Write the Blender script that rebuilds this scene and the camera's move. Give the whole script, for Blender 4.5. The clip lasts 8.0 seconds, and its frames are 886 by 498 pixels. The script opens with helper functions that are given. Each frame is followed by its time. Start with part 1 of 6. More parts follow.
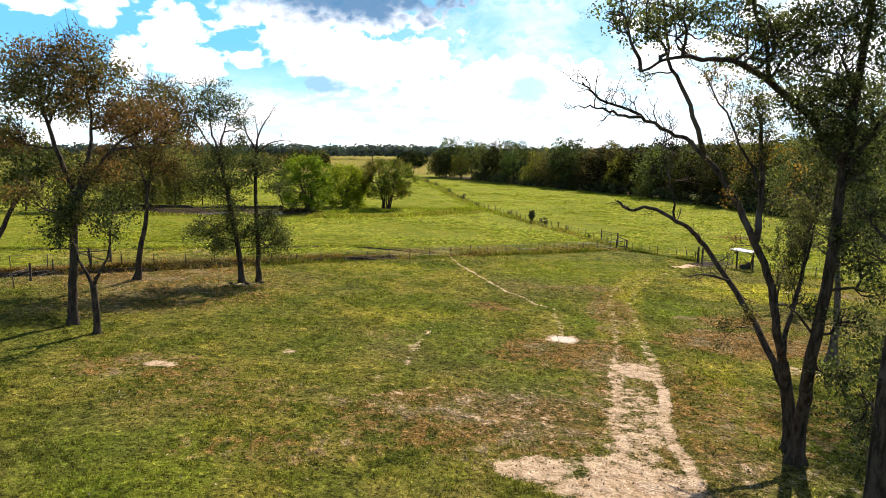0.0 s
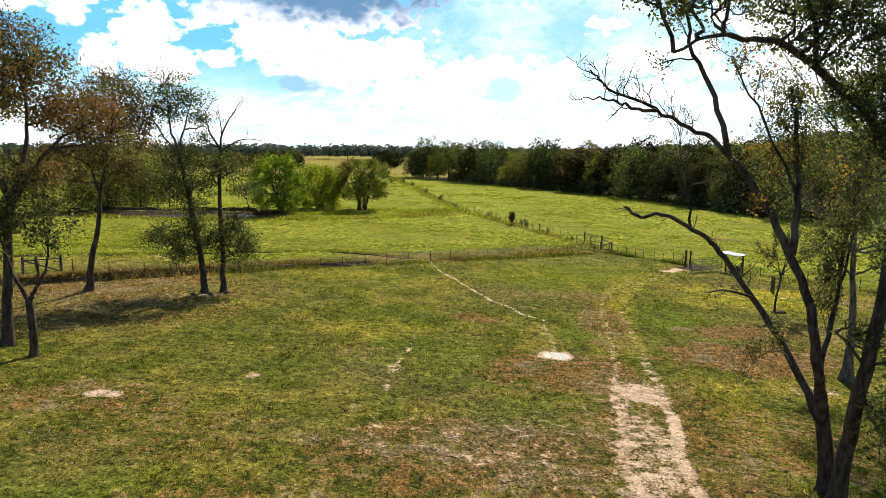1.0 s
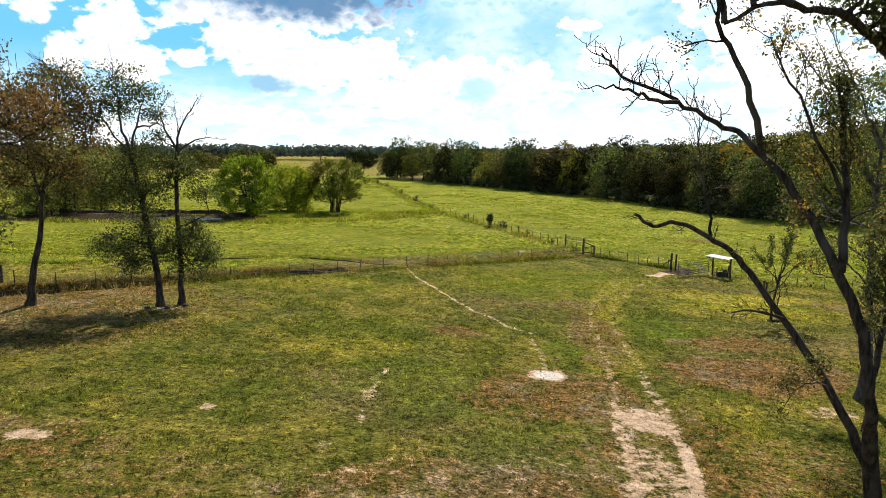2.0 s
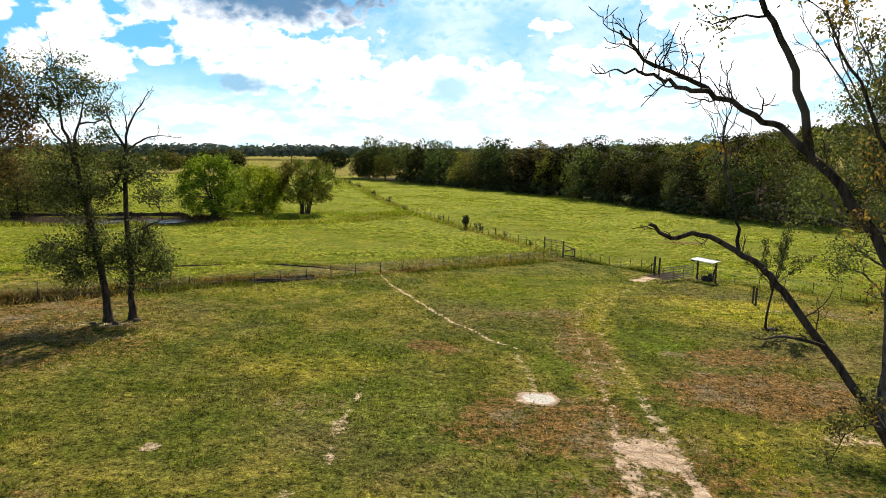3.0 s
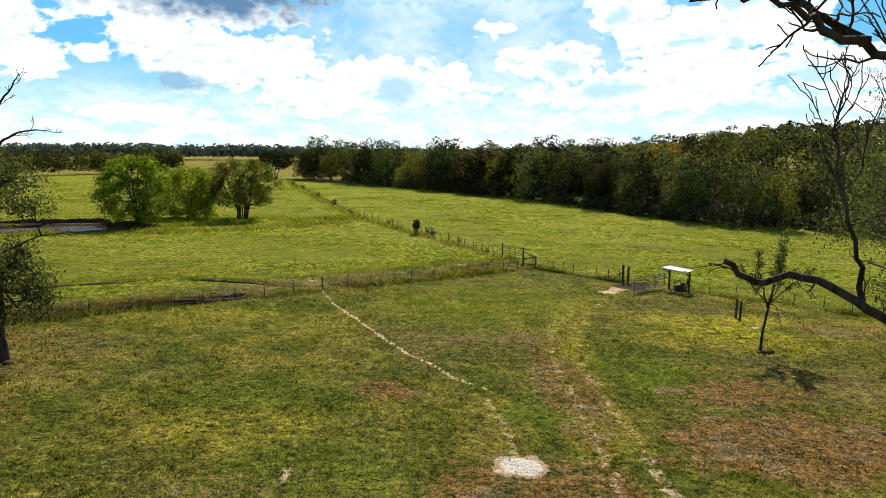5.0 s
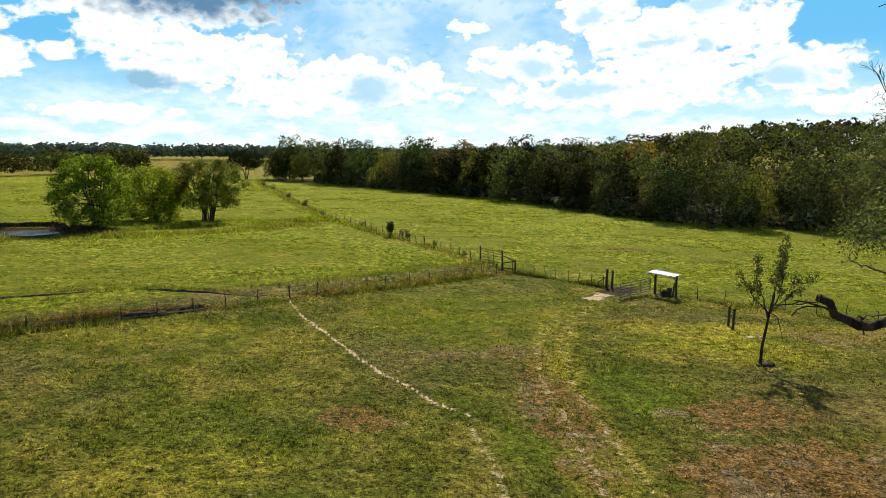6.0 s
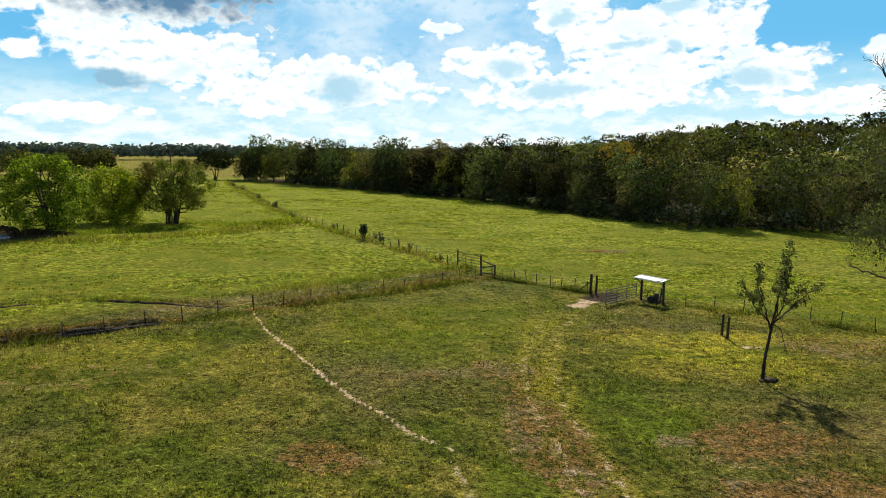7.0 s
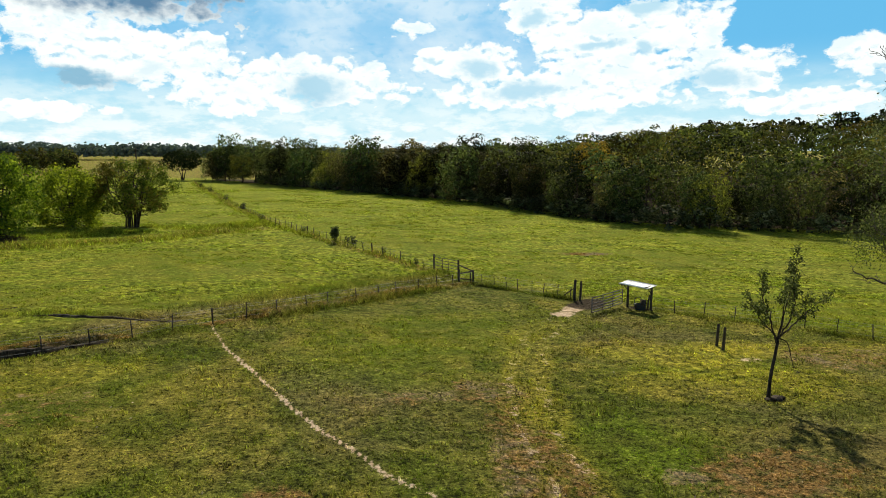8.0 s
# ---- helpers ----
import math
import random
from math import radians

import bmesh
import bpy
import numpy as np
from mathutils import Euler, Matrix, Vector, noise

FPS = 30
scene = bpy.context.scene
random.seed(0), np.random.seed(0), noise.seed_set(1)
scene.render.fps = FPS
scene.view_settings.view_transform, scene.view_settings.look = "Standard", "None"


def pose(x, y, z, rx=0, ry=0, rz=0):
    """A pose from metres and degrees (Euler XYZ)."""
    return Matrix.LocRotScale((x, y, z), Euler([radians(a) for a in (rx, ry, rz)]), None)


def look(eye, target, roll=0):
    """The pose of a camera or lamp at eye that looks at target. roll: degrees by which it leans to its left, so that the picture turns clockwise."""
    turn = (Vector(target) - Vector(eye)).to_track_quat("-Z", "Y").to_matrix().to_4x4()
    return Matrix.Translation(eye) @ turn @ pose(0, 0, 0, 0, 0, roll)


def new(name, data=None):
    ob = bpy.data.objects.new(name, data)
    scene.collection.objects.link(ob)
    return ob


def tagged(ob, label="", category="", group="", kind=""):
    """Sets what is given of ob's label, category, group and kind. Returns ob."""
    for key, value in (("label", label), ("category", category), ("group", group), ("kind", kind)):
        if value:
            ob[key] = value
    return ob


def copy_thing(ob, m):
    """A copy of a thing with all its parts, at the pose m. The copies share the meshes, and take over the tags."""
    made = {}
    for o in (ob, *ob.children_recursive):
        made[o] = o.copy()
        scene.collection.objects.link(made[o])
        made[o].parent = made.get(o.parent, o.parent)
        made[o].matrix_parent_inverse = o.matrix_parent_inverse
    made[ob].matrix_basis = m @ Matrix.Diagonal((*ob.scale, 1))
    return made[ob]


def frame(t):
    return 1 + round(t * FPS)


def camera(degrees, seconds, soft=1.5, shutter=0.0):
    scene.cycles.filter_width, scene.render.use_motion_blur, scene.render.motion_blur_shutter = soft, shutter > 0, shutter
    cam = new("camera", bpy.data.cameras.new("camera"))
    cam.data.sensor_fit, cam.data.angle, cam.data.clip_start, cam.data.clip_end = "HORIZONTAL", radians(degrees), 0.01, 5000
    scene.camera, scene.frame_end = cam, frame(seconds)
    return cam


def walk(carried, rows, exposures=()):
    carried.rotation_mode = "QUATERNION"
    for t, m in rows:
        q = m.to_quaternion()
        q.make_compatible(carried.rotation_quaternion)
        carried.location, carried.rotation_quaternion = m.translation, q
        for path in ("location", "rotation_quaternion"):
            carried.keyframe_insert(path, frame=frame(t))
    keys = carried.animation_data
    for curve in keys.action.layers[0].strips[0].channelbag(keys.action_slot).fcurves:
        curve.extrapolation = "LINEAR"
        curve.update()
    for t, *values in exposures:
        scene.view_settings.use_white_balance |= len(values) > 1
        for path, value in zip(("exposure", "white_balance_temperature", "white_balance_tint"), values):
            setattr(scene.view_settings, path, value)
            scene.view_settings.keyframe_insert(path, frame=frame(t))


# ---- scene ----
cam = camera(67.0, 8.0, soft=0.5)
METRES, EYE, TILT, LEAN, TURN = 27.8, 10.0, -0.75, 2.6, 0.0
ROWS = [
    (0.0, 0.0, 0.0, 0.0, 0.33, -7.27, -2.58),
    (0.5, -0.0064, 0.0649, -0.0001, -0.67, -7.21, -2.58),
    (1.0, -0.012, 0.1293, 0.0003, -1.74, -7.17, -2.59),
    (1.5, -0.0173, 0.1937, 0.0004, -2.85, -7.1, -2.55),
    (3.0, -0.0176, 0.3792, 0.0024, -6.28, -6.95, -2.5),
    (3.5, -0.0146, 0.4416, 0.0029, -7.52, -6.88, -2.49),
    (4.0, -0.0094, 0.5035, 0.0035, -8.51, -6.84, -2.47),
    (4.5, -0.0037, 0.5664, 0.0047, -9.62, -6.79, -2.46),
    (6.0, 0.0208, 0.7507, 0.0064, -13.01, -6.65, -2.37),
    (6.5, 0.0318, 0.8117, 0.007, -14.13, -6.62, -2.34),
    (7.0, 0.0437, 0.8712, 0.0077, -15.22, -6.56, -2.32),
    (7.5, 0.0559, 0.9318, 0.0092, -16.37, -6.52, -2.29),
    (8.0, 0.0687, 0.9922, 0.0097, -17.53, -6.48, -2.24),
]
walk(cam, [(t, pose(0, 0, EYE, TILT, LEAN, TURN) @ pose(METRES * x, METRES * y, METRES * z, 90 + pitch, roll, yaw)) for t, x, y, z, yaw, pitch, roll in ROWS],
     exposures=[(0.0, 0.85, 6500, 13), (1.5, 0.76, 6500, 12), (3.5, 0.62, 6500, 10), (6.5, 0.39, 6500, 5), (8.0, 0.30, 6500, 3)])

# ---- world, sun ----
SUN_AZ, SUN_EL = 23.0, 40.0          # degrees from +y towards +x, above the horizon
WHITE_CLOUDS = [
    (-8.0, 8.3, 7.7, 1.8), (-5.8, 7.0, 6.2, 2.3), (-12.0, 9.4, 3.3, 1.1), (-2.5, 7.8, 3.8, 1.9), (5.2, 6.6, 5.0, 2.0),
    (9.8, 5.8, 4.7, 2.0), (15.0, 10.2, 2.1, 0.8), (19.6, 7.6, 5.1, 1.8), (25.6, 11.3, 3.8, 1.5), (29.7, 9.6, 6.1, 2.3),
    (34.5, 10.3, 4.6, 2.5), (38.3, 9.2, 1.5, 1.6), (40.5, 6.4, 4.2, 1.7), (32.1, 6.5, 8.4, 2.2), (27.6, 5.1, 10.9, 1.6),
    (46.3, 3.9, 5.8, 1.0), (49.4, 7.1, 2.8, 1.7), (0.8, 4.9, 6.7, 1.7), (-12.4, 3.3, 4.9, 0.8),
]
WHITE_CLOUDS += [
    (-30.8, 10.8, 2.5, 0.7), (-26.5, 10.6, 2.1, 1.5), (-21.5, 8.8, 2.5, 2.9), (-20.4, 7.2, 2.1, 1.7),
    (-16.1, 7.8, 1.6, 0.7), (-24.8, 7.4, 1.6, 1.6), (-14.2, 11.2, 4.9, 1.5), (-7.5, 11.6, 9.0, 2.0), (-9.5, 6.6, 3.6, 1.8),
]
GREY_CLOUDS = [
    (-7.5, 12.3, 12.5, 2.3), (-10.8, 5.7, 4.6, 0.7), (7.0, 5.5, 2.8, 1.4), (20.1, 7.0, 1.8, 0.9), (24.4, 5.3, 3.5, 0.7),
    (33.7, 8.4, 1.0, 0.6), (39.3, 6.0, 2.8, 0.7), (30.2, 8.8, 2.2, 0.4), (24.9, 10.9, 1.2, 0.6), (34.0, 11.6, 2.5, 0.7),
]


class Nodes:
    """A short way to write node trees: each call adds a node and gives its first output."""

    def __init__(self, tree):
        self.tree = tree
        tree.nodes.clear()

    def add(self, kind, inputs=None, out=0, operation="", clamp=False, interpolation="", attribute=""):
        n = self.tree.nodes.new(kind)
        if operation:
            n.operation = operation
        if clamp:
            n.use_clamp = True
        if interpolation:
            n.interpolation_type = interpolation
        if attribute:
            n.attribute_name = attribute
        for k, v in (inputs or {}).items():
            sock = n.inputs[k]
            if isinstance(v, bpy.types.NodeSocket):
                self.tree.links.new(v, sock)
            else:
                sock.default_value = v
        return n.outputs[out] if len(n.outputs) else None

    def math(self, op, a, b=0.0, clamp=False):
        return self.add("ShaderNodeMath", {0: a, 1: b}, operation=op, clamp=clamp)

    def mix(self, fac, a, b, blend="MIX"):
        n = self.tree.nodes.new("ShaderNodeMix")
        n.data_type, n.blend_type, n.clamp_factor = "RGBA", blend, True
        for sock, v in ((n.inputs[0], fac), (n.inputs[6], a), (n.inputs[7], b)):
            if isinstance(v, bpy.types.NodeSocket):
                self.tree.links.new(v, sock)
            else:
                sock.default_value = v if not isinstance(v, tuple) else (*v, 1.0)
        return n.outputs[2]

    def noise(self, vector, scale, detail=4.0, rough=0.55, out=0):
        return self.add("ShaderNodeTexNoise", {"Vector": vector, "Scale": scale, "Detail": detail, "Roughness": rough}, out)

    def step(self, v, lo, hi, a=0.0, b=1.0):
        return self.add("ShaderNodeMapRange", {0: v, 1: lo, 2: hi, 3: a, 4: b}, interpolation="SMOOTHSTEP")

    def scaled(self, v, s):
        return self.add("ShaderNodeVectorMath", {0: v, 1: s}, operation="MULTIPLY")


def build_sky():
    world = bpy.data.worlds.new("sky")
    scene.world = world
    world.use_nodes = True
    n = Nodes(world.node_tree)
    air = world.node_tree.nodes.new("ShaderNodeTexSky")
    air.sky_type, air.sun_disc, air.sun_elevation, air.sun_rotation = "NISHITA", False, radians(SUN_EL), radians(SUN_AZ)
    air.air_density, air.dust_density, air.ozone_density = 1.0, 0.3, 3.0
    sky = air.outputs[0]
    way = n.add("ShaderNodeTexCoord", out=0)
    x, y, z = (n.add("ShaderNodeSeparateXYZ", {0: way}, out=k) for k in range(3))
    az = n.math("MULTIPLY", n.math("ARCTAN2", x, y), 57.2958)
    el = n.math("MULTIPLY", n.math("ARCSINE", z), 57.2958)
    flat = n.add("ShaderNodeCombineXYZ", {0: az, 1: el})
    wisp = n.add("ShaderNodeVectorMath", {0: n.noise(n.scaled(flat, (0.28, 0.5, 1)), 1.0, 6, 0.6, out=1), 1: (0.5, 0.5, 0.5)}, operation="SUBTRACT")
    bent = n.add("ShaderNodeVectorMath", {0: flat, 1: n.scaled(wisp, (4.2, 2.0, 0))}, operation="ADD")

    def field(clouds):
        best = None
        for a, e, ra, re in clouds:
            off = n.add("ShaderNodeVectorMath", {0: bent, 1: (a, e, 0)}, operation="SUBTRACT")
            gone = n.add("ShaderNodeVectorMath", {0: n.scaled(off, (1 / ra, 1 / re, 0))}, out=1, operation="LENGTH")
            best = gone if best is None else n.math("MINIMUM", best, gone)
        return n.math("SUBTRACT", 1.0, best)

    def billow(at, scale):
        cell = n.tree.nodes.new("ShaderNodeTexVoronoi")
        cell.feature = "SMOOTH_F1"
        n.tree.links.new(at, cell.inputs["Vector"])
        cell.inputs["Scale"].default_value = scale
        cell.inputs["Smoothness"].default_value = 0.35
        return n.math("SUBTRACT", 0.48, cell.outputs["Distance"])

    def heaps(shift):
        """Rounded heaps of cloud, at the place itself or shift degrees above it."""
        at = n.add("ShaderNodeVectorMath", {0: n.scaled(flat, (0.75, 1.05, 1)), 1: (0, shift, 0)}, operation="ADD")
        at = n.add("ShaderNodeVectorMath", {0: at, 1: n.scaled(n.noise(at, 0.9, 4, 0.6, out=1), (0.9, 0.9, 0))}, operation="ADD")
        return n.math("ADD", n.math("MULTIPLY", billow(at, 0.55), 0.75), n.math("ADD", n.math("MULTIPLY", billow(at, 1.5), 0.5), n.math("MULTIPLY", n.math("SUBTRACT", n.noise(at, 1.6, 8, 0.62), 0.5), 0.9)))

    puff = heaps(0.0)
    under = n.step(n.math("SUBTRACT", heaps(0.42), puff), 0.06, 0.42)
    body_field = field(WHITE_CLOUDS)
    cover = n.step(n.math("ADD", body_field, puff), -0.12, 0.20)
    grey = n.step(n.math("ADD", field(GREY_CLOUDS), n.math("MULTIPLY", puff, 0.75)), -0.25, 0.65)
    # the same broken cloud goes on over the rest of the sky
    far = n.step(n.noise(n.scaled(flat, (0.05, 0.11, 1)), 1.0, 6, 0.6), 0.56, 0.66)
    beyond = n.math("MAXIMUM", n.step(el, 13.5, 18.0), n.math("MAXIMUM", n.step(az, -34.0, -40.0), n.step(az, 53.0, 60.0)))
    cover = n.math("MAXIMUM", cover, n.math("MULTIPLY", far, beyond))
    haze = n.step(el, 8.0, 0.5)
    cover = n.math("MAXIMUM", cover, n.math("MULTIPLY", haze, n.step(n.noise(n.scaled(flat, (0.28, 0.75, 1)), 1.0, 7, 0.6), 0.38, 0.60, 0.28, 1.0)))
    # thin bright veil towards the sun
    veil = n.math("MULTIPLY", n.step(n.math("ABSOLUTE", n.math("SUBTRACT", az, 12.0)), 24.0, 4.0), 0.56)
    cover = n.math("MAXIMUM", cover, n.math("MULTIPLY", veil, n.step(n.noise(n.scaled(flat, (0.2, 0.35, 1)), 1.0, 4), 0.30, 0.65, 0.35, 1.0)))
    blue = n.mix(n.step(el, 17.0, 12.0, 0.0, 0.9), sky, n.mix(n.step(el, 9.0, 3.0), (2.0, 7.3, 12.6), (6.4, 11.2, 13.8)))
    # hollows in the cloud go softly blue, flat undersides dark
    hollow = n.math("MULTIPLY", n.step(n.noise(n.scaled(bent, (0.30, 0.55, 1)), 1.0, 5, 0.55), 0.50, 0.66), n.step(az, -2.0, 22.0, 0.75, 0.45))
    shaded = n.math("MAXIMUM", n.math("MULTIPLY", n.math("MULTIPLY", hollow, 0.5), n.step(el, 4.0, 7.0)), n.math("MULTIPLY", under, n.step(el, 1.5, 6.0, 0.25, 0.62)))
    body = n.mix(shaded, (14.6, 14.8, 15.0), (5.6, 9.8, 12.6))
    cloud = n.mix(n.math("MULTIPLY", grey, 0.92), body, n.mix(n.math("MULTIPLY", n.step(el, 9.2, 10.8, 0.22, 1.0), n.step(az, 6.0, 0.0)), n.mix(n.step(az, -2.0, 12.0), (4.0, 7.9, 10.8), (7.2, 10.6, 13.0)), (0.7, 2.5, 4.9)))
    colour = n.mix(cover, blue, cloud)
    back = n.add("ShaderNodeBackground", {"Color": colour, "Strength": 0.058})
    n.add("ShaderNodeOutputWorld", {"Surface": back})


build_sky()
sun = new("sun", bpy.data.lights.new("sun", "SUN"))
sun.data.energy, sun.data.angle, sun.data.color = 5.0, radians(0.6), (1.0, 0.90, 0.74)
sun.matrix_world = look((0, 0, 0), (-math.sin(radians(SUN_AZ)) * math.cos(radians(SUN_EL)), -math.cos(radians(SUN_AZ)) * math.cos(radians(SUN_EL)), -math.sin(radians(SUN_EL))))


# ---- materials ----
def material(name):
    m = bpy.data.materials.new(name)
    m.use_nodes = True
    return m, Nodes(m.node_tree)


def finish(n, colour, rough=0.8, bump=None, strength=0.3, distance=0.02, **more):
    ins = {"Base Color": colour, "Roughness": rough, "Specular IOR Level": 0.12, **more}
    if bump is not None:
        ins["Normal"] = n.add("ShaderNodeBump", {"Height": bump, "Strength": strength, "Distance": distance})
    n.add("ShaderNodeOutputMaterial", {"Surface": n.add("ShaderNodeBsdfPrincipled", ins)})


def leaf_material(name, dark, mid, light, thin=0.45, rust=None, tint=0.0, own_shade=False):
    """Foliage: a matt top and light that comes through; each leaf and each tree has its own shade."""
    m, n = material(name)
    rnd = n.add("ShaderNodeNewGeometry", out=8)
    pos = n.add("ShaderNodeTexCoord", out=3)
    col = n.mix(n.step(rnd, 0.0, 0.55), dark, mid)
    col = n.mix(n.step(rnd, 0.6, 1.0), col, light)
    if rust:
        patch = n.math("ADD", n.noise(pos, 0.22, 2), n.math("MULTIPLY", rnd, 0.22))
        col = n.mix(n.step(patch, 0.60, 0.74), col, rust)
    if own_shade:
        # a mixed wood: dark pines at 0, then greens, olives and browns, a few gold crowns at 1
        own = n.add("ShaderNodeAttribute", out=2, attribute="own")
        col = n.mix(1.0, col, n.mix(n.step(own, 0.45, 0.70), (0.80, 1.05, 0.85), (1.35, 1.10, 0.85)), "MULTIPLY")
        col = n.mix(1.0, col, n.mix(n.step(own, 0.93, 0.96), (1.0, 1.0, 1.0), (1.6, 1.2, 0.6)), "MULTIPLY")
        col = n.mix(1.0, col, n.mix(n.step(own, 0.03, 0.06), (0.42, 0.50, 0.50), (1.0, 1.0, 1.0)), "MULTIPLY")
    else:
        own = n.add("ShaderNodeObjectInfo", out=5)
    hue = n.add("ShaderNodeHueSaturation", {"Hue": n.step(own, 0, 1, 0.5 - tint * 0.25, 0.5 + tint * 0.12), "Value": n.add("ShaderNodeMapRange", {0: n.math("FRACT", n.math("MULTIPLY", own, 7.3)), 3: 1 - tint * 5, 4: 1 + tint * 6}), "Color": col})
    skin = n.add("ShaderNodeBsdfPrincipled", {"Base Color": hue, "Roughness": 0.75, "Specular IOR Level": 0.05})
    glow = n.add("ShaderNodeBsdfTranslucent", {"Color": n.mix(1.0, hue, (1.5, 1.6, 0.8), "MULTIPLY")})
    n.add("ShaderNodeOutputMaterial", {"Surface": n.add("ShaderNodeMixShader", {0: thin, 1: skin, 2: glow})})
    return m


def bark_material(name, dark, light):
    m, n = material(name)
    pos = n.add("ShaderNodeTexCoord", out=3)
    ridges = n.noise(n.scaled(pos, (7, 7, 1.6)), 1.0, 5, 0.65)
    col = n.mix(n.step(ridges, 0.35, 0.65), dark, light)
    col = n.mix(n.step(n.noise(pos, 0.7, 2), 0.55, 0.7), col, tuple(c * 0.8 + 0.03 for c in light))
    finish(n, col, 0.9, ridges, 0.9, 0.04)
    return m


def wood_material(name, dark, light):
    m, n = material(name)
    pos = n.add("ShaderNodeTexCoord", out=3)
    grain = n.noise(n.scaled(pos, (22, 22, 1.5)), 1.0, 4, 0.6)
    col = n.mix(n.step(grain, 0.3, 0.7), dark, light)
    finish(n, n.mix(n.step(n.noise(pos, 2.5, 3), 0.5, 0.7), col, dark), 0.85, grain, 0.6, 0.01)
    return m


def metal_material(name, base, worn, rough, metallic):
    m, n = material(name)
    pos = n.add("ShaderNodeTexCoord", out=3)
    rust = n.step(n.noise(pos, 4.0, 5, 0.65), 0.5, 0.68)
    finish(n, n.mix(rust, base, worn), n.step(rust, 0, 1, rough, 0.8), n.noise(pos, 30, 3), 0.2, 0.004, Metallic=n.step(rust, 0, 1, metallic, metallic * 0.3))
    return m


def pasture_colour(n, pos):
    """Colour of the turf from its place: green, olive and dry patches, and bare clay where it is worn off."""
    def attr(name):
        return n.add("ShaderNodeAttribute", out=2, attribute=name)
    big = n.noise(pos, 0.05, 4, 0.6)
    mid = n.noise(pos, 0.36, 5, 0.65)
    small = n.noise(pos, 1.9, 6, 0.72)
    tiny = n.noise(pos, 8.0, 4, 0.8)
    field = attr("field")
    swathe = n.noise(n.scaled(pos, (1.0, 0.75, 1.0)), 0.17, 4, 0.6)
    col = n.mix(n.step(mid, 0.40, 0.60), (0.124, 0.136, 0.021), (0.192, 0.172, 0.036))
    col = n.mix(n.step(big, 0.47, 0.64, 0.0, 0.75), col, (0.190, 0.146, 0.062))
    col = n.mix(1.0, col, n.mix(n.step(swathe, 0.42, 0.58), (0.84, 0.92, 0.86), (1.08, 1.05, 1.0)), "MULTIPLY")
    lush = n.math("MULTIPLY", attr("lush"), n.step(mid, 0.30, 0.55))
    col = n.mix(lush, col, (0.113, 0.161, 0.012))
    hay = n.mix(n.step(mid, 0.38, 0.62), (0.184, 0.226, 0.021), (0.246, 0.254, 0.027))
    hay = n.mix(n.step(n.noise(n.scaled(pos, (0.25, 0.9, 1)), 0.35, 5, 0.65), 0.54, 0.68, 0.0, 0.6), hay, (0.105, 0.127, 0.016))
    col = n.mix(n.math("MULTIPLY", field, 0.9), col, hay)
    straw = n.math("MULTIPLY", attr("straw"), n.step(small, 0.34, 0.56, 0.35, 1.0))
    col = n.mix(straw, col, (0.396, 0.331, 0.039))
    dry = n.step(n.math("ADD", attr("dry"), n.math("MULTIPLY", n.math("SUBTRACT", small, 0.5), 2.2)), 0.26, 0.70)
    dead = n.mix(n.step(mid, 0.46, 0.60), (0.194, 0.107, 0.030), (0.168, 0.138, 0.095))
    col = n.mix(dry, col, n.mix(n.step(tiny, 0.4, 0.6, 0.0, 0.6), dead, (0.262, 0.178, 0.076)))
    # tufts painted brighter; dark thatch and the shadow between them painted into the colour
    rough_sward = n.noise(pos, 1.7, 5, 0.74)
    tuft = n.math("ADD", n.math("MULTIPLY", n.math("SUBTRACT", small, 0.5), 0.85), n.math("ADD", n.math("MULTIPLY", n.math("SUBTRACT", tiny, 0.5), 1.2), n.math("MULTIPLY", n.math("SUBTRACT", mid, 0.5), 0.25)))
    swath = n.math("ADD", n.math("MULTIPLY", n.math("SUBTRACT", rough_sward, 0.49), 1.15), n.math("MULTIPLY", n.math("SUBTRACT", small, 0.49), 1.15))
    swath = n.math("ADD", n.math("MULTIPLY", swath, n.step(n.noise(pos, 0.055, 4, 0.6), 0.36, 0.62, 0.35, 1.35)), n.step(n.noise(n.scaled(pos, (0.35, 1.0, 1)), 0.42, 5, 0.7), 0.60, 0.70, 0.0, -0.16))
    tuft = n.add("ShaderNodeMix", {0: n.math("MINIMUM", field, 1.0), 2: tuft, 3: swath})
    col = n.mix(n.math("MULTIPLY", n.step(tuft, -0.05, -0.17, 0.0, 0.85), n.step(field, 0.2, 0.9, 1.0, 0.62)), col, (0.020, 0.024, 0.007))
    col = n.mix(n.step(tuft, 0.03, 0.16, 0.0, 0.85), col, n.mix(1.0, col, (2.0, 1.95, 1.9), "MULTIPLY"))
    # finer gaps of the same painted shadow, and brighter spots between
    shade_fleck = n.add("ShaderNodeMix", {0: n.math("MINIMUM", field, 1.0), 2: n.noise(pos, 3.6, 3, 0.65), 3: n.noise(pos, 2.4, 3, 0.66)})
    col = n.mix(n.math("MULTIPLY", n.step(shade_fleck, 0.575, 0.65, 0.0, 0.8), n.step(field, 0.2, 0.9, 1.0, 0.55)), col, (0.022, 0.024, 0.008))
    col = n.mix(n.step(shade_fleck, 0.44, 0.36, 0.0, 0.6), col, n.mix(1.0, col, (1.9, 1.85, 1.7), "MULTIPLY"))
    col = n.mix(n.step(n.noise(pos, 6.0, 5, 0.8), 0.645, 0.71, 0.0, 0.6), col, (0.40, 0.34, 0.20))
    grit = n.math("ADD", n.math("MULTIPLY", n.math("SUBTRACT", small, 0.5), 1.9), n.math("MULTIPLY", n.math("SUBTRACT", tiny, 0.5), 1.2))
    bare = n.step(n.math("ADD", attr("dirt"), grit), 0.38, 0.76)
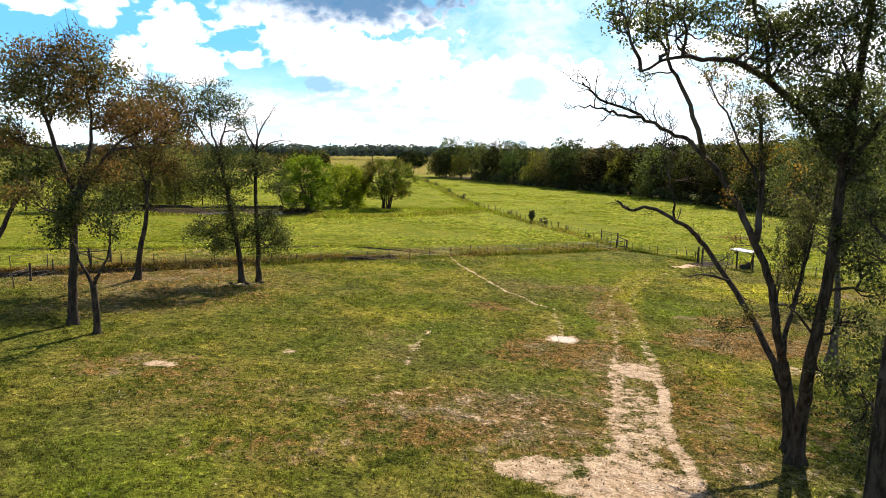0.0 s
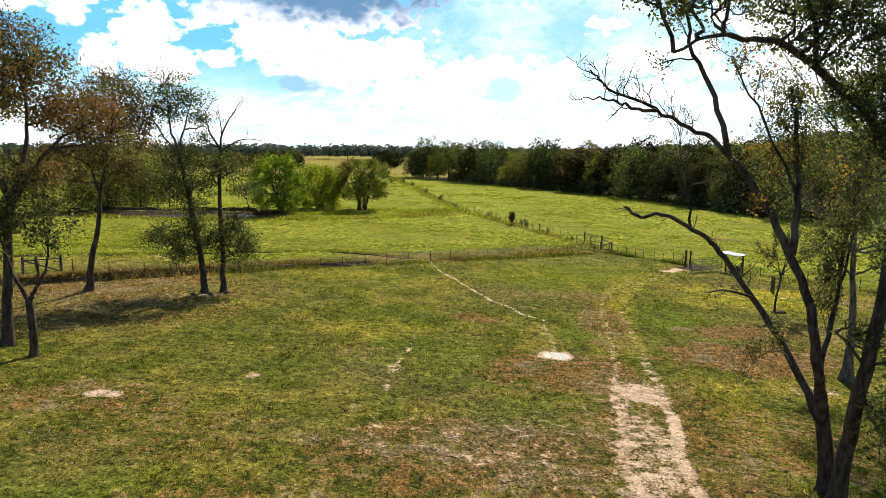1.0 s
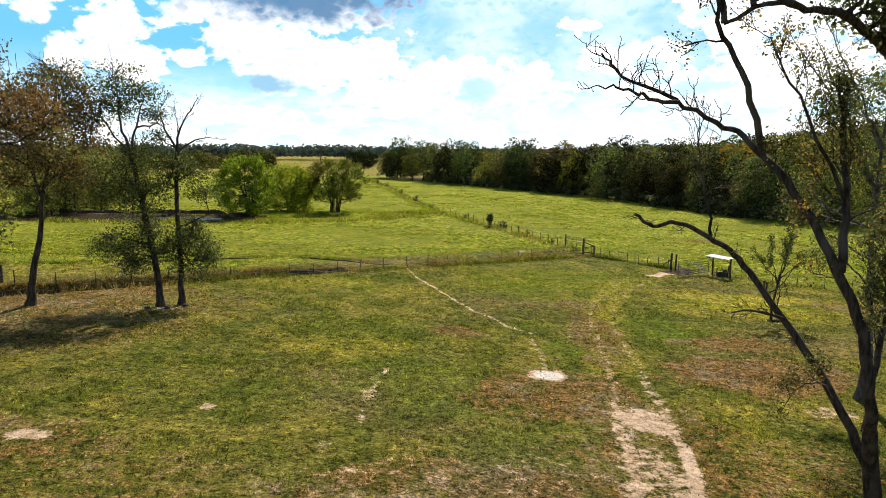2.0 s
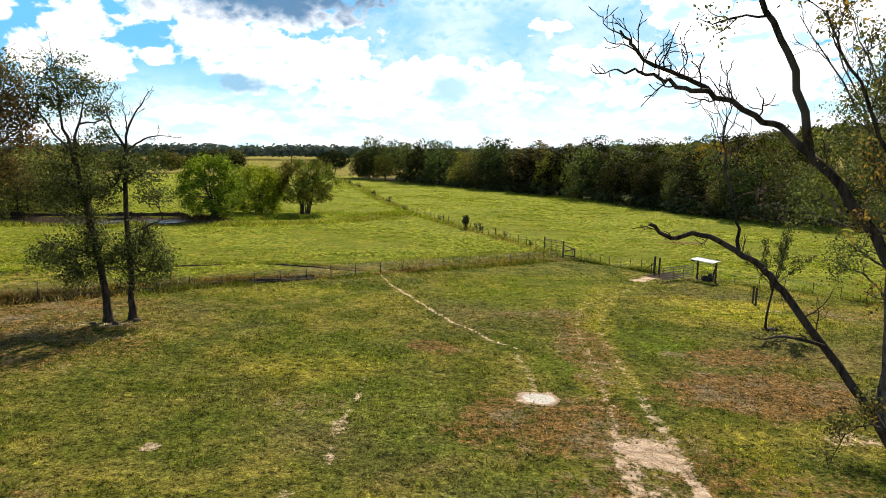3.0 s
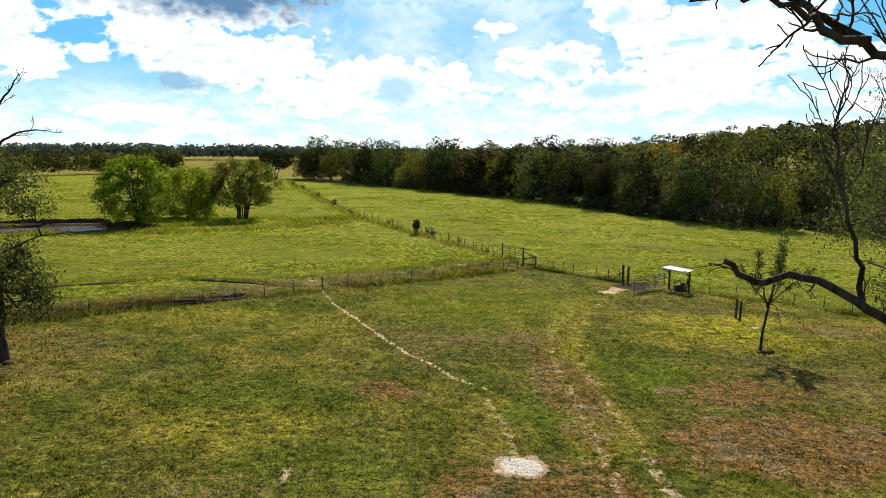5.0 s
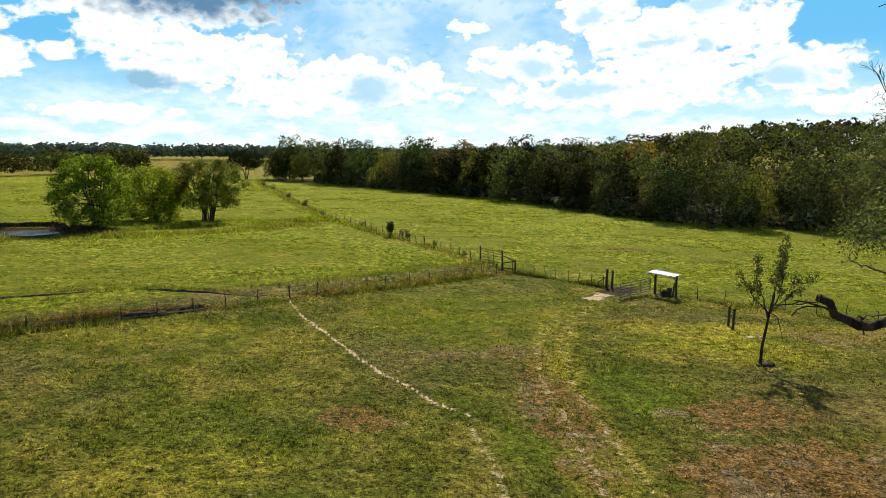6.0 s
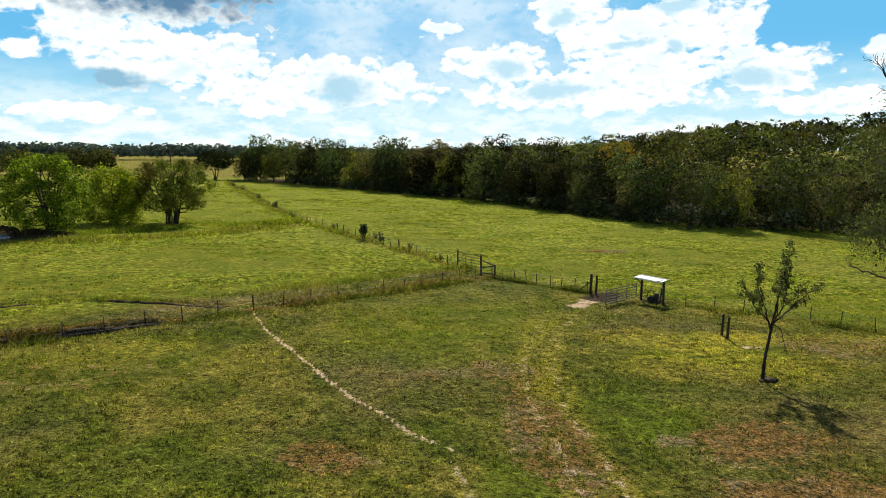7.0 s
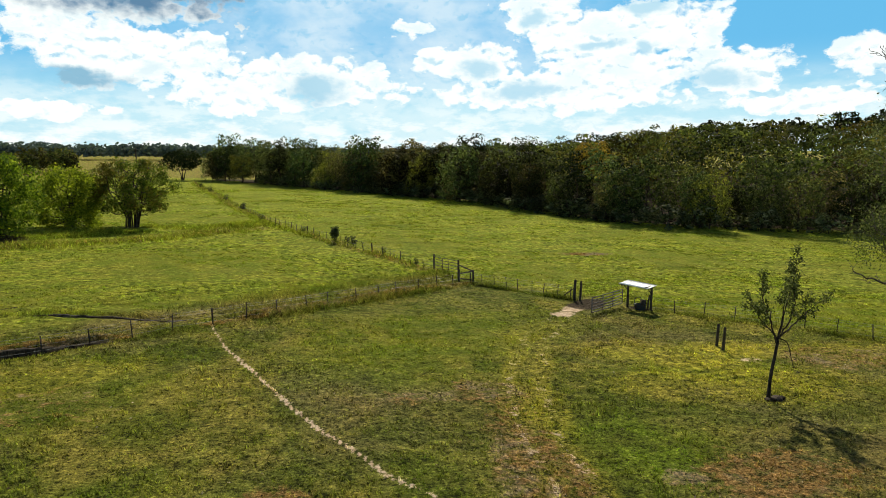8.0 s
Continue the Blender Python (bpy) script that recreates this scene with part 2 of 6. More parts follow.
    clay = n.mix(n.step(small, 0.4, 0.62), (0.58, 0.40, 0.25), (0.80, 0.62, 0.45))
    clay = n.mix(n.step(attr("dirt"), 0.95, 1.2), clay, (0.92, 0.86, 0.76))
    clay = n.mix(n.math("MULTIPLY", n.step(tiny, 0.56, 0.7), 0.6), clay, (0.40, 0.28, 0.17))
    # mud, and the floor of the wood with its shade painted in
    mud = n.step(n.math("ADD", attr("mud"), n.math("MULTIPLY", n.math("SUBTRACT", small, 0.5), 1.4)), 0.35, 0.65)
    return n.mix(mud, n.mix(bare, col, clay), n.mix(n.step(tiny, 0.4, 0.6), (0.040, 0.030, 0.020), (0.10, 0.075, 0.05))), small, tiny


def ground_material():
    m, n = material("pasture")
    pos = n.add("ShaderNodeTexCoord", out=3)
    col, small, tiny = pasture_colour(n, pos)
    lumps = n.math("MULTIPLY", n.noise(pos, 1.1, 3, 0.6), 1.3)
    height = n.math("ADD", lumps, n.math("ADD", small, n.math("MULTIPLY", tiny, 0.4)))
    finish(n, col, 0.95, height, 1.0, 0.55, **{"Specular IOR Level": 0.02})
    return m


def grass_material(name="grass_blades", gain=1.0, thin=0.5):
    m, n = material(name)
    pos = n.add("ShaderNodeTexCoord", out=3)
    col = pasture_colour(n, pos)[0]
    rnd = n.add("ShaderNodeNewGeometry", out=8)
    col = n.add("ShaderNodeHueSaturation", {"Hue": n.step(rnd, 0, 1, 0.485, 0.515), "Value": n.step(rnd, 0, 1, 0.7 * gain, 1.3 * gain), "Color": col})
    own = n.add("ShaderNodeAttribute", out=2, attribute="shade")
    col = n.mix(1.0, col, n.add("ShaderNodeCombineXYZ", {0: own, 1: own, 2: own}), "MULTIPLY")
    skin = n.add("ShaderNodeBsdfPrincipled", {"Base Color": col, "Roughness": 0.7, "Specular IOR Level": 0.05})
    glow = n.add("ShaderNodeBsdfTranslucent", {"Color": n.mix(1.0, col, (1.15, 1.25, 0.8), "MULTIPLY")})
    n.add("ShaderNodeOutputMaterial", {"Surface": n.add("ShaderNodeMixShader", {0: thin, 1: skin, 2: glow})})
    return m


def water_material():
    m, n = material("pond_water")
    pos = n.add("ShaderNodeTexCoord", out=3)
    finish(n, (0.10, 0.10, 0.085, 1), 0.22, n.noise(pos, 1.8, 3), 0.05, 0.02, IOR=1.33, **{"Specular IOR Level": 0.5})
    return m


PASTURE, BLADES, TALL, WATER = ground_material(), grass_material(), grass_material("tall_grass_blades", 0.92, 0.5), water_material()
BARK = bark_material("bark", (0.022, 0.016, 0.011), (0.085, 0.062, 0.044))
BARK_GREY = bark_material("grey_bark", (0.045, 0.036, 0.028), (0.15, 0.125, 0.10))
LEAF_OAK = leaf_material("oak_leaves", (0.028, 0.036, 0.014), (0.068, 0.080, 0.032), (0.150, 0.155, 0.08), thin=0.5)
LEAF_RUST = leaf_material("turning_leaves", (0.046, 0.044, 0.020), (0.098, 0.090, 0.042), (0.19, 0.165, 0.085), thin=0.5, rust=(0.160, 0.088, 0.046))
LEAF_YELLOW = leaf_material("yellowing_leaves", (0.040, 0.044, 0.020), (0.085, 0.085, 0.040), (0.16, 0.15, 0.08), rust=(0.22, 0.135, 0.04))
LEAF_DARK = leaf_material("dark_leaves", (0.030, 0.038, 0.016), (0.066, 0.078, 0.036), (0.150, 0.158, 0.092), thin=0.5)
LEAF_WILLOW = leaf_material("willow_leaves", (0.040, 0.066, 0.008), (0.120, 0.172, 0.015), (0.28, 0.33, 0.030), thin=0.48)
LEAF_WILLOW_OLIVE = leaf_material("turning_willow_leaves", (0.044, 0.060, 0.011), (0.120, 0.148, 0.022), (0.25, 0.27, 0.048), thin=0.46, rust=(0.13, 0.105, 0.025))
LEAF_LIME = leaf_material("lime_leaves", (0.085, 0.112, 0.010), (0.190, 0.222, 0.018), (0.35, 0.37, 0.036), thin=0.5)
LEAF_WOOD = leaf_material("woodland_leaves", (0.018, 0.025, 0.009), (0.042, 0.055, 0.018), (0.098, 0.117, 0.042), thin=0.38, tint=0.165)
LEAF_WOOD_OLIVE = leaf_material("olive_woodland_leaves", (0.027, 0.028, 0.010), (0.066, 0.065, 0.023), (0.142, 0.131, 0.050), thin=0.38, tint=0.165)
LEAF_WOOD_GOLD = leaf_material("yellowing_woodland_leaves", (0.062, 0.066, 0.014), (0.125, 0.125, 0.022), (0.210, 0.200, 0.042), thin=0.42, tint=0.08)
LITTER = leaf_material("dead_leaf_litter", (0.055, 0.040, 0.026), (0.24, 0.185, 0.12), (0.52, 0.44, 0.32), thin=0.15)
LEAF_SHRUB = leaf_material("shrub_leaves", (0.030, 0.036, 0.016), (0.080, 0.092, 0.040), (0.190, 0.200, 0.110), thin=0.36, tint=0.10)
LEAF_GOLD = leaf_material("golden_leaves", (0.080, 0.048, 0.008), (0.200, 0.125, 0.016), (0.340, 0.220, 0.035), thin=0.42)
LEAF_HILL = leaf_material("hillside_leaves", (0.022, 0.025, 0.009), (0.054, 0.057, 0.019), (0.108, 0.107, 0.038), thin=0.38, tint=0.15, own_shade=True)
# brighter olives: the sun's glow on these trees is put into the colour
LEAF_WEST = leaf_material("sunlit_olive_leaves", (0.055, 0.064, 0.020), (0.125, 0.130, 0.040), (0.23, 0.21, 0.08), thin=0.5, tint=0.05)
# the blue-grey haze of the distance is mixed into these leaf colours
LEAF_FAR_HAZE = leaf_material("hazed_distant_leaves", (0.055, 0.075, 0.082), (0.075, 0.098, 0.106), (0.100, 0.125, 0.130), thin=0.3)
POST_WOOD = wood_material("weathered_post_wood", (0.035, 0.028, 0.022), (0.11, 0.085, 0.06))
POST_STEEL = metal_material("t_post_steel", (0.05, 0.045, 0.04), (0.10, 0.05, 0.03), 0.6, 0.6)
WIRE = metal_material("galvanised_wire", (0.22, 0.22, 0.21), (0.12, 0.08, 0.06), 0.5, 0.8)
GATE_STEEL = metal_material("gate_tube_steel", (0.10, 0.095, 0.09), (0.13, 0.07, 0.045), 0.55, 0.5)
ROOF_SHEET = metal_material("white_sheet_roof", (0.82, 0.82, 0.80), (0.62, 0.58, 0.52), 0.35, 0.0)
BARREL = metal_material("dark_tank_steel", (0.05, 0.055, 0.06), (0.12, 0.07, 0.04), 0.5, 0.5)

SOIL = bark_material("dark_bank_soil", (0.020, 0.015, 0.010), (0.075, 0.055, 0.036))


# ---- mesh helpers ----
def fast_mesh(name, verts, faces, mat, attrs=None, smooth=False):
    """A mesh from arrays; every face has the same number of corners."""
    verts, faces = np.asarray(verts, np.float32), np.asarray(faces, np.int32)
    me = bpy.data.meshes.new(name)
    me.vertices.add(len(verts))
    me.vertices.foreach_set("co", verts.ravel())
    m, k = faces.shape
    me.loops.add(m * k)
    me.loops.foreach_set("vertex_index", faces.ravel())
    me.polygons.add(m)
    me.polygons.foreach_set("loop_start", np.arange(0, m * k, k, dtype=np.int32))
    if smooth:
        me.polygons.foreach_set("use_smooth", np.ones(m, bool))
    me.update(calc_edges=True)
    for key, values in (attrs or {}).items():
        me.attributes.new(key, "FLOAT", "POINT").data.foreach_set("value", np.asarray(values, np.float32))
    me.materials.append(mat)
    return me


def thing(name, place, label, category, group="", kind="", turn=0.0):
    ob = new(name)
    ob.matrix_world = pose(*place, 0, 0, turn)
    return tagged(ob, label, category, group, kind)


def part(name, me, parent, label=""):
    ob = new(name, me)
    ob.parent = parent
    return tagged(ob, label)


class Geo:
    """Gathers quads for one mesh."""

    def __init__(self):
        self.v, self.f, self.count = [], [], 0

    def put(self, v, f):
        self.v.append(np.asarray(v, float))
        self.f.append(np.asarray(f, int) + self.count)
        self.count += len(v)

    def tube(self, pts, radii, sides=6, flare=0.0):
        pts = np.asarray(pts, float)
        n = len(pts)
        radii = np.broadcast_to(np.asarray(radii, float), (n,)).copy()
        tan = np.gradient(pts, axis=0)
        tan /= np.linalg.norm(tan, axis=1)[:, None] + 1e-9
        ref = np.array([0.0, 0.0, 1.0]) if abs(tan[0][2]) < 0.9 else np.array([1.0, 0.0, 0.0])
        u = np.cross(tan, ref)
        u /= np.linalg.norm(u, axis=1)[:, None] + 1e-9
        w = np.cross(tan, u)
        ang = np.linspace(0, 2 * np.pi, sides, endpoint=False)
        ring = u[:, None, :] * np.cos(ang)[None, :, None] + w[:, None, :] * np.sin(ang)[None, :, None]
        if flare:
            lobes = 1 + flare * 0.5 * np.cos(ang * 4 + 1.0)
            ring[0] *= (1.0 + flare) * lobes[:, None]
            ring[1] *= 1 + 0.3 * flare
        v = (pts[:, None, :] + ring * radii[:, None, None]).reshape(-1, 3)
        a = (np.arange(n - 1)[:, None] * sides + np.arange(sides)[None, :])
        b = (np.arange(n - 1)[:, None] * sides + (np.arange(sides)[None, :] + 1) % sides)
        f = np.stack([a, b, b + sides, a + sides], -1).reshape(-1, 4)
        base = (n - 1) * sides
        caps = [[base + i, base + i + 1, base + (i + 2) % sides, base + (i + 3) % sides] for i in range(0, sides - 3, 2)]
        self.put(v, f)
        if caps:
            self.f.append(np.asarray(caps) + self.count - len(v))

    def box(self, centre, size, m=None):
        c = np.array([[x, y, z] for z in (-.5, .5) for x, y in ((-.5, -.5), (.5, -.5), (.5, .5), (-.5, .5))]) * size
        if m is not None:
            c = c @ np.array(m.to_3x3()).T
        self.put(c + np.asarray(centre), [[0, 3, 2, 1], [4, 5, 6, 7], [0, 1, 5, 4], [1, 2, 6, 5], [2, 3, 7, 6], [3, 0, 4, 7]])

    def mesh(self, name, mat, smooth=False):
        return fast_mesh(name, np.concatenate(self.v), np.concatenate(self.f), mat, None, smooth)


def leaf_quads(rng, centres, size, flat=0.3, out=None):
    """One small rhombic leaf or leaf clump at each centre, turned at random."""
    centres = np.asarray(centres, float)
    n = len(centres)
    a = rng.normal(size=(n, 3))
    a[:, 2] -= flat
    a /= np.linalg.norm(a, axis=1)[:, None]
    if out is not None:
        out = out + rng.normal(size=(n, 3)) * 0.28
        a = np.cross(out, a)
        a /= np.linalg.norm(a, axis=1)[:, None] + 1e-9
    b = np.cross(a, rng.normal(size=(n, 3)) if out is None else out)
    b /= np.linalg.norm(b, axis=1)[:, None] + 1e-9
    s = size * rng.uniform(0.45, 1.5, (n, 1))
    c = np.cross(a, b)
    v = np.stack([centres - a * s * 0.6, centres + b * s * 0.36 + c * s * 0.08, centres + a * s * 0.6, centres - b * s * 0.36 + c * s * 0.08], 1)
    return v.reshape(-1, 3), np.arange(4 * n).reshape(n, 4)


def unit(v):
    v = np.asarray(v, float)
    return v / (np.linalg.norm(v) + 1e-9)


def along(pts, t):
    """The place at the fraction t of a polyline, and the way there."""
    pts = np.asarray(pts, float)
    seg = np.linalg.norm(np.diff(pts, axis=0), axis=1)
    s = np.concatenate([[0], np.cumsum(seg)])
    d = t * s[-1]
    i = min(np.searchsorted(s, d, "right") - 1, len(seg) - 1)
    k = (d - s[i]) / max(seg[i], 1e-6)
    return pts[i] + (pts[i + 1] - pts[i]) * k, unit(pts[i + 1] - pts[i])


def smooth_line(pts, steps=4, rng=None, wobble=0.0):
    """A rounded polyline through the given points."""
    pts = np.asarray(pts, float)
    p = np.vstack([2 * pts[0] - pts[1], pts, 2 * pts[-1] - pts[-2]])
    out = []
    for i in range(1, len(p) - 2):
        for t in np.linspace(0, 1, steps, endpoint=False):
            out.append(0.5 * (2 * p[i] + (p[i + 1] - p[i - 1]) * t + (2 * p[i - 1] - 5 * p[i] + 4 * p[i + 1] - p[i + 2]) * t ** 2
                              + (3 * p[i] - p[i - 1] - 3 * p[i + 1] + p[i + 2]) * t ** 3))
    out.append(pts[-1])
    out = np.array(out)
    if rng is not None and wobble:
        out[1:-1] += rng.normal(size=(len(out) - 2, 3)) * wobble
    return out


class Grower:
    """Grows limbs, boughs and twigs into geo, and notes where leaves hang."""

    def __init__(self, seed, lift=0.15, angle=48, kids=(5, 4), ratio=0.62, crook=0.22, droop=0.0, twig=0.012):
        self.rng = np.random.default_rng(seed)
        self.geo, self.spots = Geo(), []
        self.lift, self.angle, self.kids, self.ratio, self.crook, self.droop, self.twig = lift, angle, kids, ratio, crook, droop, twig

    def limb(self, pts, r0, r1, sides=6, flare=0.0):
        n = len(pts)
        self.geo.tube(pts, np.linspace(0, 1, n) ** 0.8 * (r1 - r0) + r0, sides, flare)

    def side_way(self, way, spread):
        rng = self.rng
        other = unit(np.cross(way, rng.normal(size=3)))
        a = radians(spread * rng.uniform(0.65, 1.3))
        return unit(way * math.cos(a) + other * math.sin(a))

    def shoot(self, at, way, length, r, level, leafy=True):
        rng = self.rng
        n = 5 if level else 4
        pts, d = [np.asarray(at, float)], unit(way)
        for i in range(n):
            d = unit(d + rng.normal(size=3) * self.crook + np.array([0, 0, self.lift - self.droop * (i / n)]))
            pts.append(pts[-1] + d * length / n)
        self.limb(pts, r, max(self.twig, r * (0.45 if level else 0.3)), 5 if level > 1 else 4 if level else 3)
        if level == 0:
            if leafy:
                self.spots += [along(pts, t)[0] for t in (0.35, 0.6, 0.8, 1.0)]
            return
        self.dress(pts, length, r, level - 1, leafy)

    def dress(self, pts, length, r, level, leafy=True, start=0.3, count=None, spread=None):
        rng = self.rng
        k = count or self.kids[min(level, len(self.kids) - 1)]
        for i in range(k):
            t = start + (1 - start) * (i + rng.uniform(0.2, 1.0)) / k
            at, way = along(pts, min(t, 1.0))
            tip = i == k - 1
            self.shoot(at, self.side_way(way, (spread or self.angle) * (0.5 if tip else 1.0)), length * self.ratio * rng.uniform(0.7, 1.2) * (1.1 - 0.35 * t),
                       max(self.twig, r * (0.6 - 0.2 * t)), level, leafy)

    def leaves(self, per, size, scatter, flat=0.3, keep=1.0):
        spots = np.array(self.spots)
        if keep < 1:
            spots = spots[self.rng.random(len(spots)) < keep]
        c = np.repeat(spots, per, axis=0)
        c = c + self.rng.normal(size=c.shape) * scatter
        return leaf_quads(self.rng, c, size, flat)


def finish_tree(name, place, g, label, leaf, bark, leaves, category="tree", group=""):
    root = thing(name, place, label, category, group)
    part("trunk", g.geo.mesh("trunk", bark, True), root)
    if leaves is not None:
        part("crown", fast_mesh("crown", *leaves, leaf), root)
    return root


# ---- ground ----
def ease(a, b, v):
    u = np.clip((v - a) / (b - a), 0, 1)
    return u * u * (3 - 2 * u)


def soft(v, w):
    return w * np.logaddexp(0, v / w)


def lattice(x, y, scale, seed):
    """Smooth value noise, -1 to 1."""
    x, y = np.asarray(x, float) / scale, np.asarray(y, float) / scale
    i, j = np.floor(x).astype(np.int64), np.floor(y).astype(np.int64)
    u, v = x - i, y - j
    u, v = u * u * (3 - 2 * u), v * v * (3 - 2 * v)

    def h(a, b):
        k = (a * 374761393 + b * 668265263 + seed * 1442695041) & 0x7FFFFFFF
        k = ((k ^ (k >> 13)) * 1274126177) & 0x7FFFFFFF
        return (k ^ (k >> 16)) % 65536 / 32768.0 - 1
    return (h(i, j) * (1 - u) + h(i + 1, j) * u) * (1 - v) + (h(i, j + 1) * (1 - u) + h(i + 1, j + 1) * u) * v


def off_line(x, y, line):
    """Distance from a polyline (positive on its left) and the way gone along it, 0 to 1."""
    best, side, run = np.full(np.shape(x), 1e9), np.zeros(np.shape(x)), np.zeros(np.shape(x))
    line = np.asarray(line, float)
    total = np.linalg.norm(np.diff(line, axis=0), axis=1).sum()
    gone = 0.0
    for (ax, ay), (bx, by) in zip(line[:-1], line[1:]):
        dx, dy = bx - ax, by - ay
        L = math.hypot(dx, dy)
        t = np.clip(((x - ax) * dx + (y - ay) * dy) / L ** 2, 0, 1)
        d = np.hypot(x - ax - t * dx, y - ay - t * dy)
        near = d < best
        best = np.where(near, d, best)
        side = np.where(near, np.sign(dx * (y - ay) - dy * (x - ax)), side)
        run = np.where(near, (gone + t * L) / total, run)
        gone += L
    return best * side, run


CROSS_A, CROSS_B = (-29.0, 53.6), (22.8, 85.4)         # the cross fence
DITCH = [(-46.0, 42.5), (-30.0, 52.6), (-4.3, 69.4)]    # cut bank under the fence
BANK = [(-46.0, 61.5), (-24.0, 70.6), (-12.5, 75.9), (-9.7, 75.8), (-7.5, 75.1), (-3.6, 73.5), (-0.6, 73.3)]
WOOD_EDGE = [(-10, 330), (-4, 318), (10, 300), (36, 256), (48, 226), (59, 214), (63, 192), (66, 164), (68, 142), (77, 130), (86, 126), (100, 122), (107, 117), (122, 108), (140, 88), (150, 60), (150, 25)]
FURROW = [(-26.0, 70.6), (-14.0, 76.8), (-4.8, 80.4), (2.5, 86.2), (9.1, 89.8), (13.7, 91.6), (20.4, 94.6)]    # old wheel lines behind the rank grass
POND, POND_LEVEL = (-42.5, 112.8), -0.10


def height(x, y):
    x, y = np.asarray(x, float), np.asarray(y, float)
    z = -0.0131 * (80 - soft(80 - y, 8))
    gx = 95 - soft(95 - x, 12)
    gx = -70 + soft(gx + 70, 12)
    z = z - (0.0454 - 0.0174 * ease(80, 140, y)) * gx + 0.0135 * soft(y - 320, 25)
    d, _ = off_line(x, y, WOOD_EDGE)
    z = z + (x > 20) * (9.0 * ease(8, 75, d) * ease(300, 215, y) + 4 * ease(150, 240, x) * ease(100, 200, y))
    d, run = off_line(x, y, DITCH)
    z = z + (0.40 * ease(-0.12, 0.28, d) * ease(3.2, 1.0, d) - 0.15 * ease(-0.9, -0.4, d) * ease(0.05, -0.3, d)) * ease(1.0, 0.965, run)
    d, run = off_line(x, y, BANK)
    z = z + (0.16 * ease(0.0, 0.4, d) * ease(5.0, 1.0, d)) * ease(1.0, 0.97, run)
    d, run = off_line(x, y, FURROW)
    z = z - 0.16 * ease(0.55, 0.15, np.abs(np.abs(d) - 0.85)) * ease(0.0, 0.2, run)
    e = np.hypot((x - POND[0]) / 14.5, (y - POND[1] - 0.30 * (x - POND[0])) / 5.2) + 0.10 * lattice(x, y, 5.0, 9)
    z = z - 1.4 * ease(1.12, 0.85, e) + 0.35 * ease(0.25, 0.05, np.abs(e - 1.3)) * ease(-1, 3, y - POND[1])
    near = ease(140, 60, y)
    return z + near * (0.07 * lattice(x, y, 2.3, 3) + 0.04 * lattice(x, y, 0.9, 4)) + 0.25 * lattice(x, y, 37.0, 5) * ease(30, 120, np.hypot(x, y))


def patch(x, y, cx, cy, rx, ry, turn=0.0):
    c, s = math.cos(radians(turn)), math.sin(radians(turn))
    u, v = ((x - cx) * c + (y - cy) * s) / rx, (-(x - cx) * s + (y - cy) * c) / ry
    return ease(1.25, 0.5, np.hypot(u, v) + 0.22 * lattice(x, y, 1.1, 11))


TRAIL = [(0.4, 71.4), (1.3, 65.6), (2.8, 60.5), (3.9, 56.0), (5.2, 52.0), (6.9, 48.0), (7.8, 46.3)]
RUT_LEFT = [(4.6, 15.0), (6.6, 25.0), (8.6, 33.0), (10.4, 40.5), (12.4, 50.0), (14.6, 57.0), (19.5, 66.0), (25.5, 73.0)]
RUT_RIGHT = [(7.2, 15.0), (8.7, 25.0), (10.6, 33.0), (12.0, 40.5), (14.0, 50.0), (16.2, 57.0), (20.6, 65.0), (27.0, 73.0)]


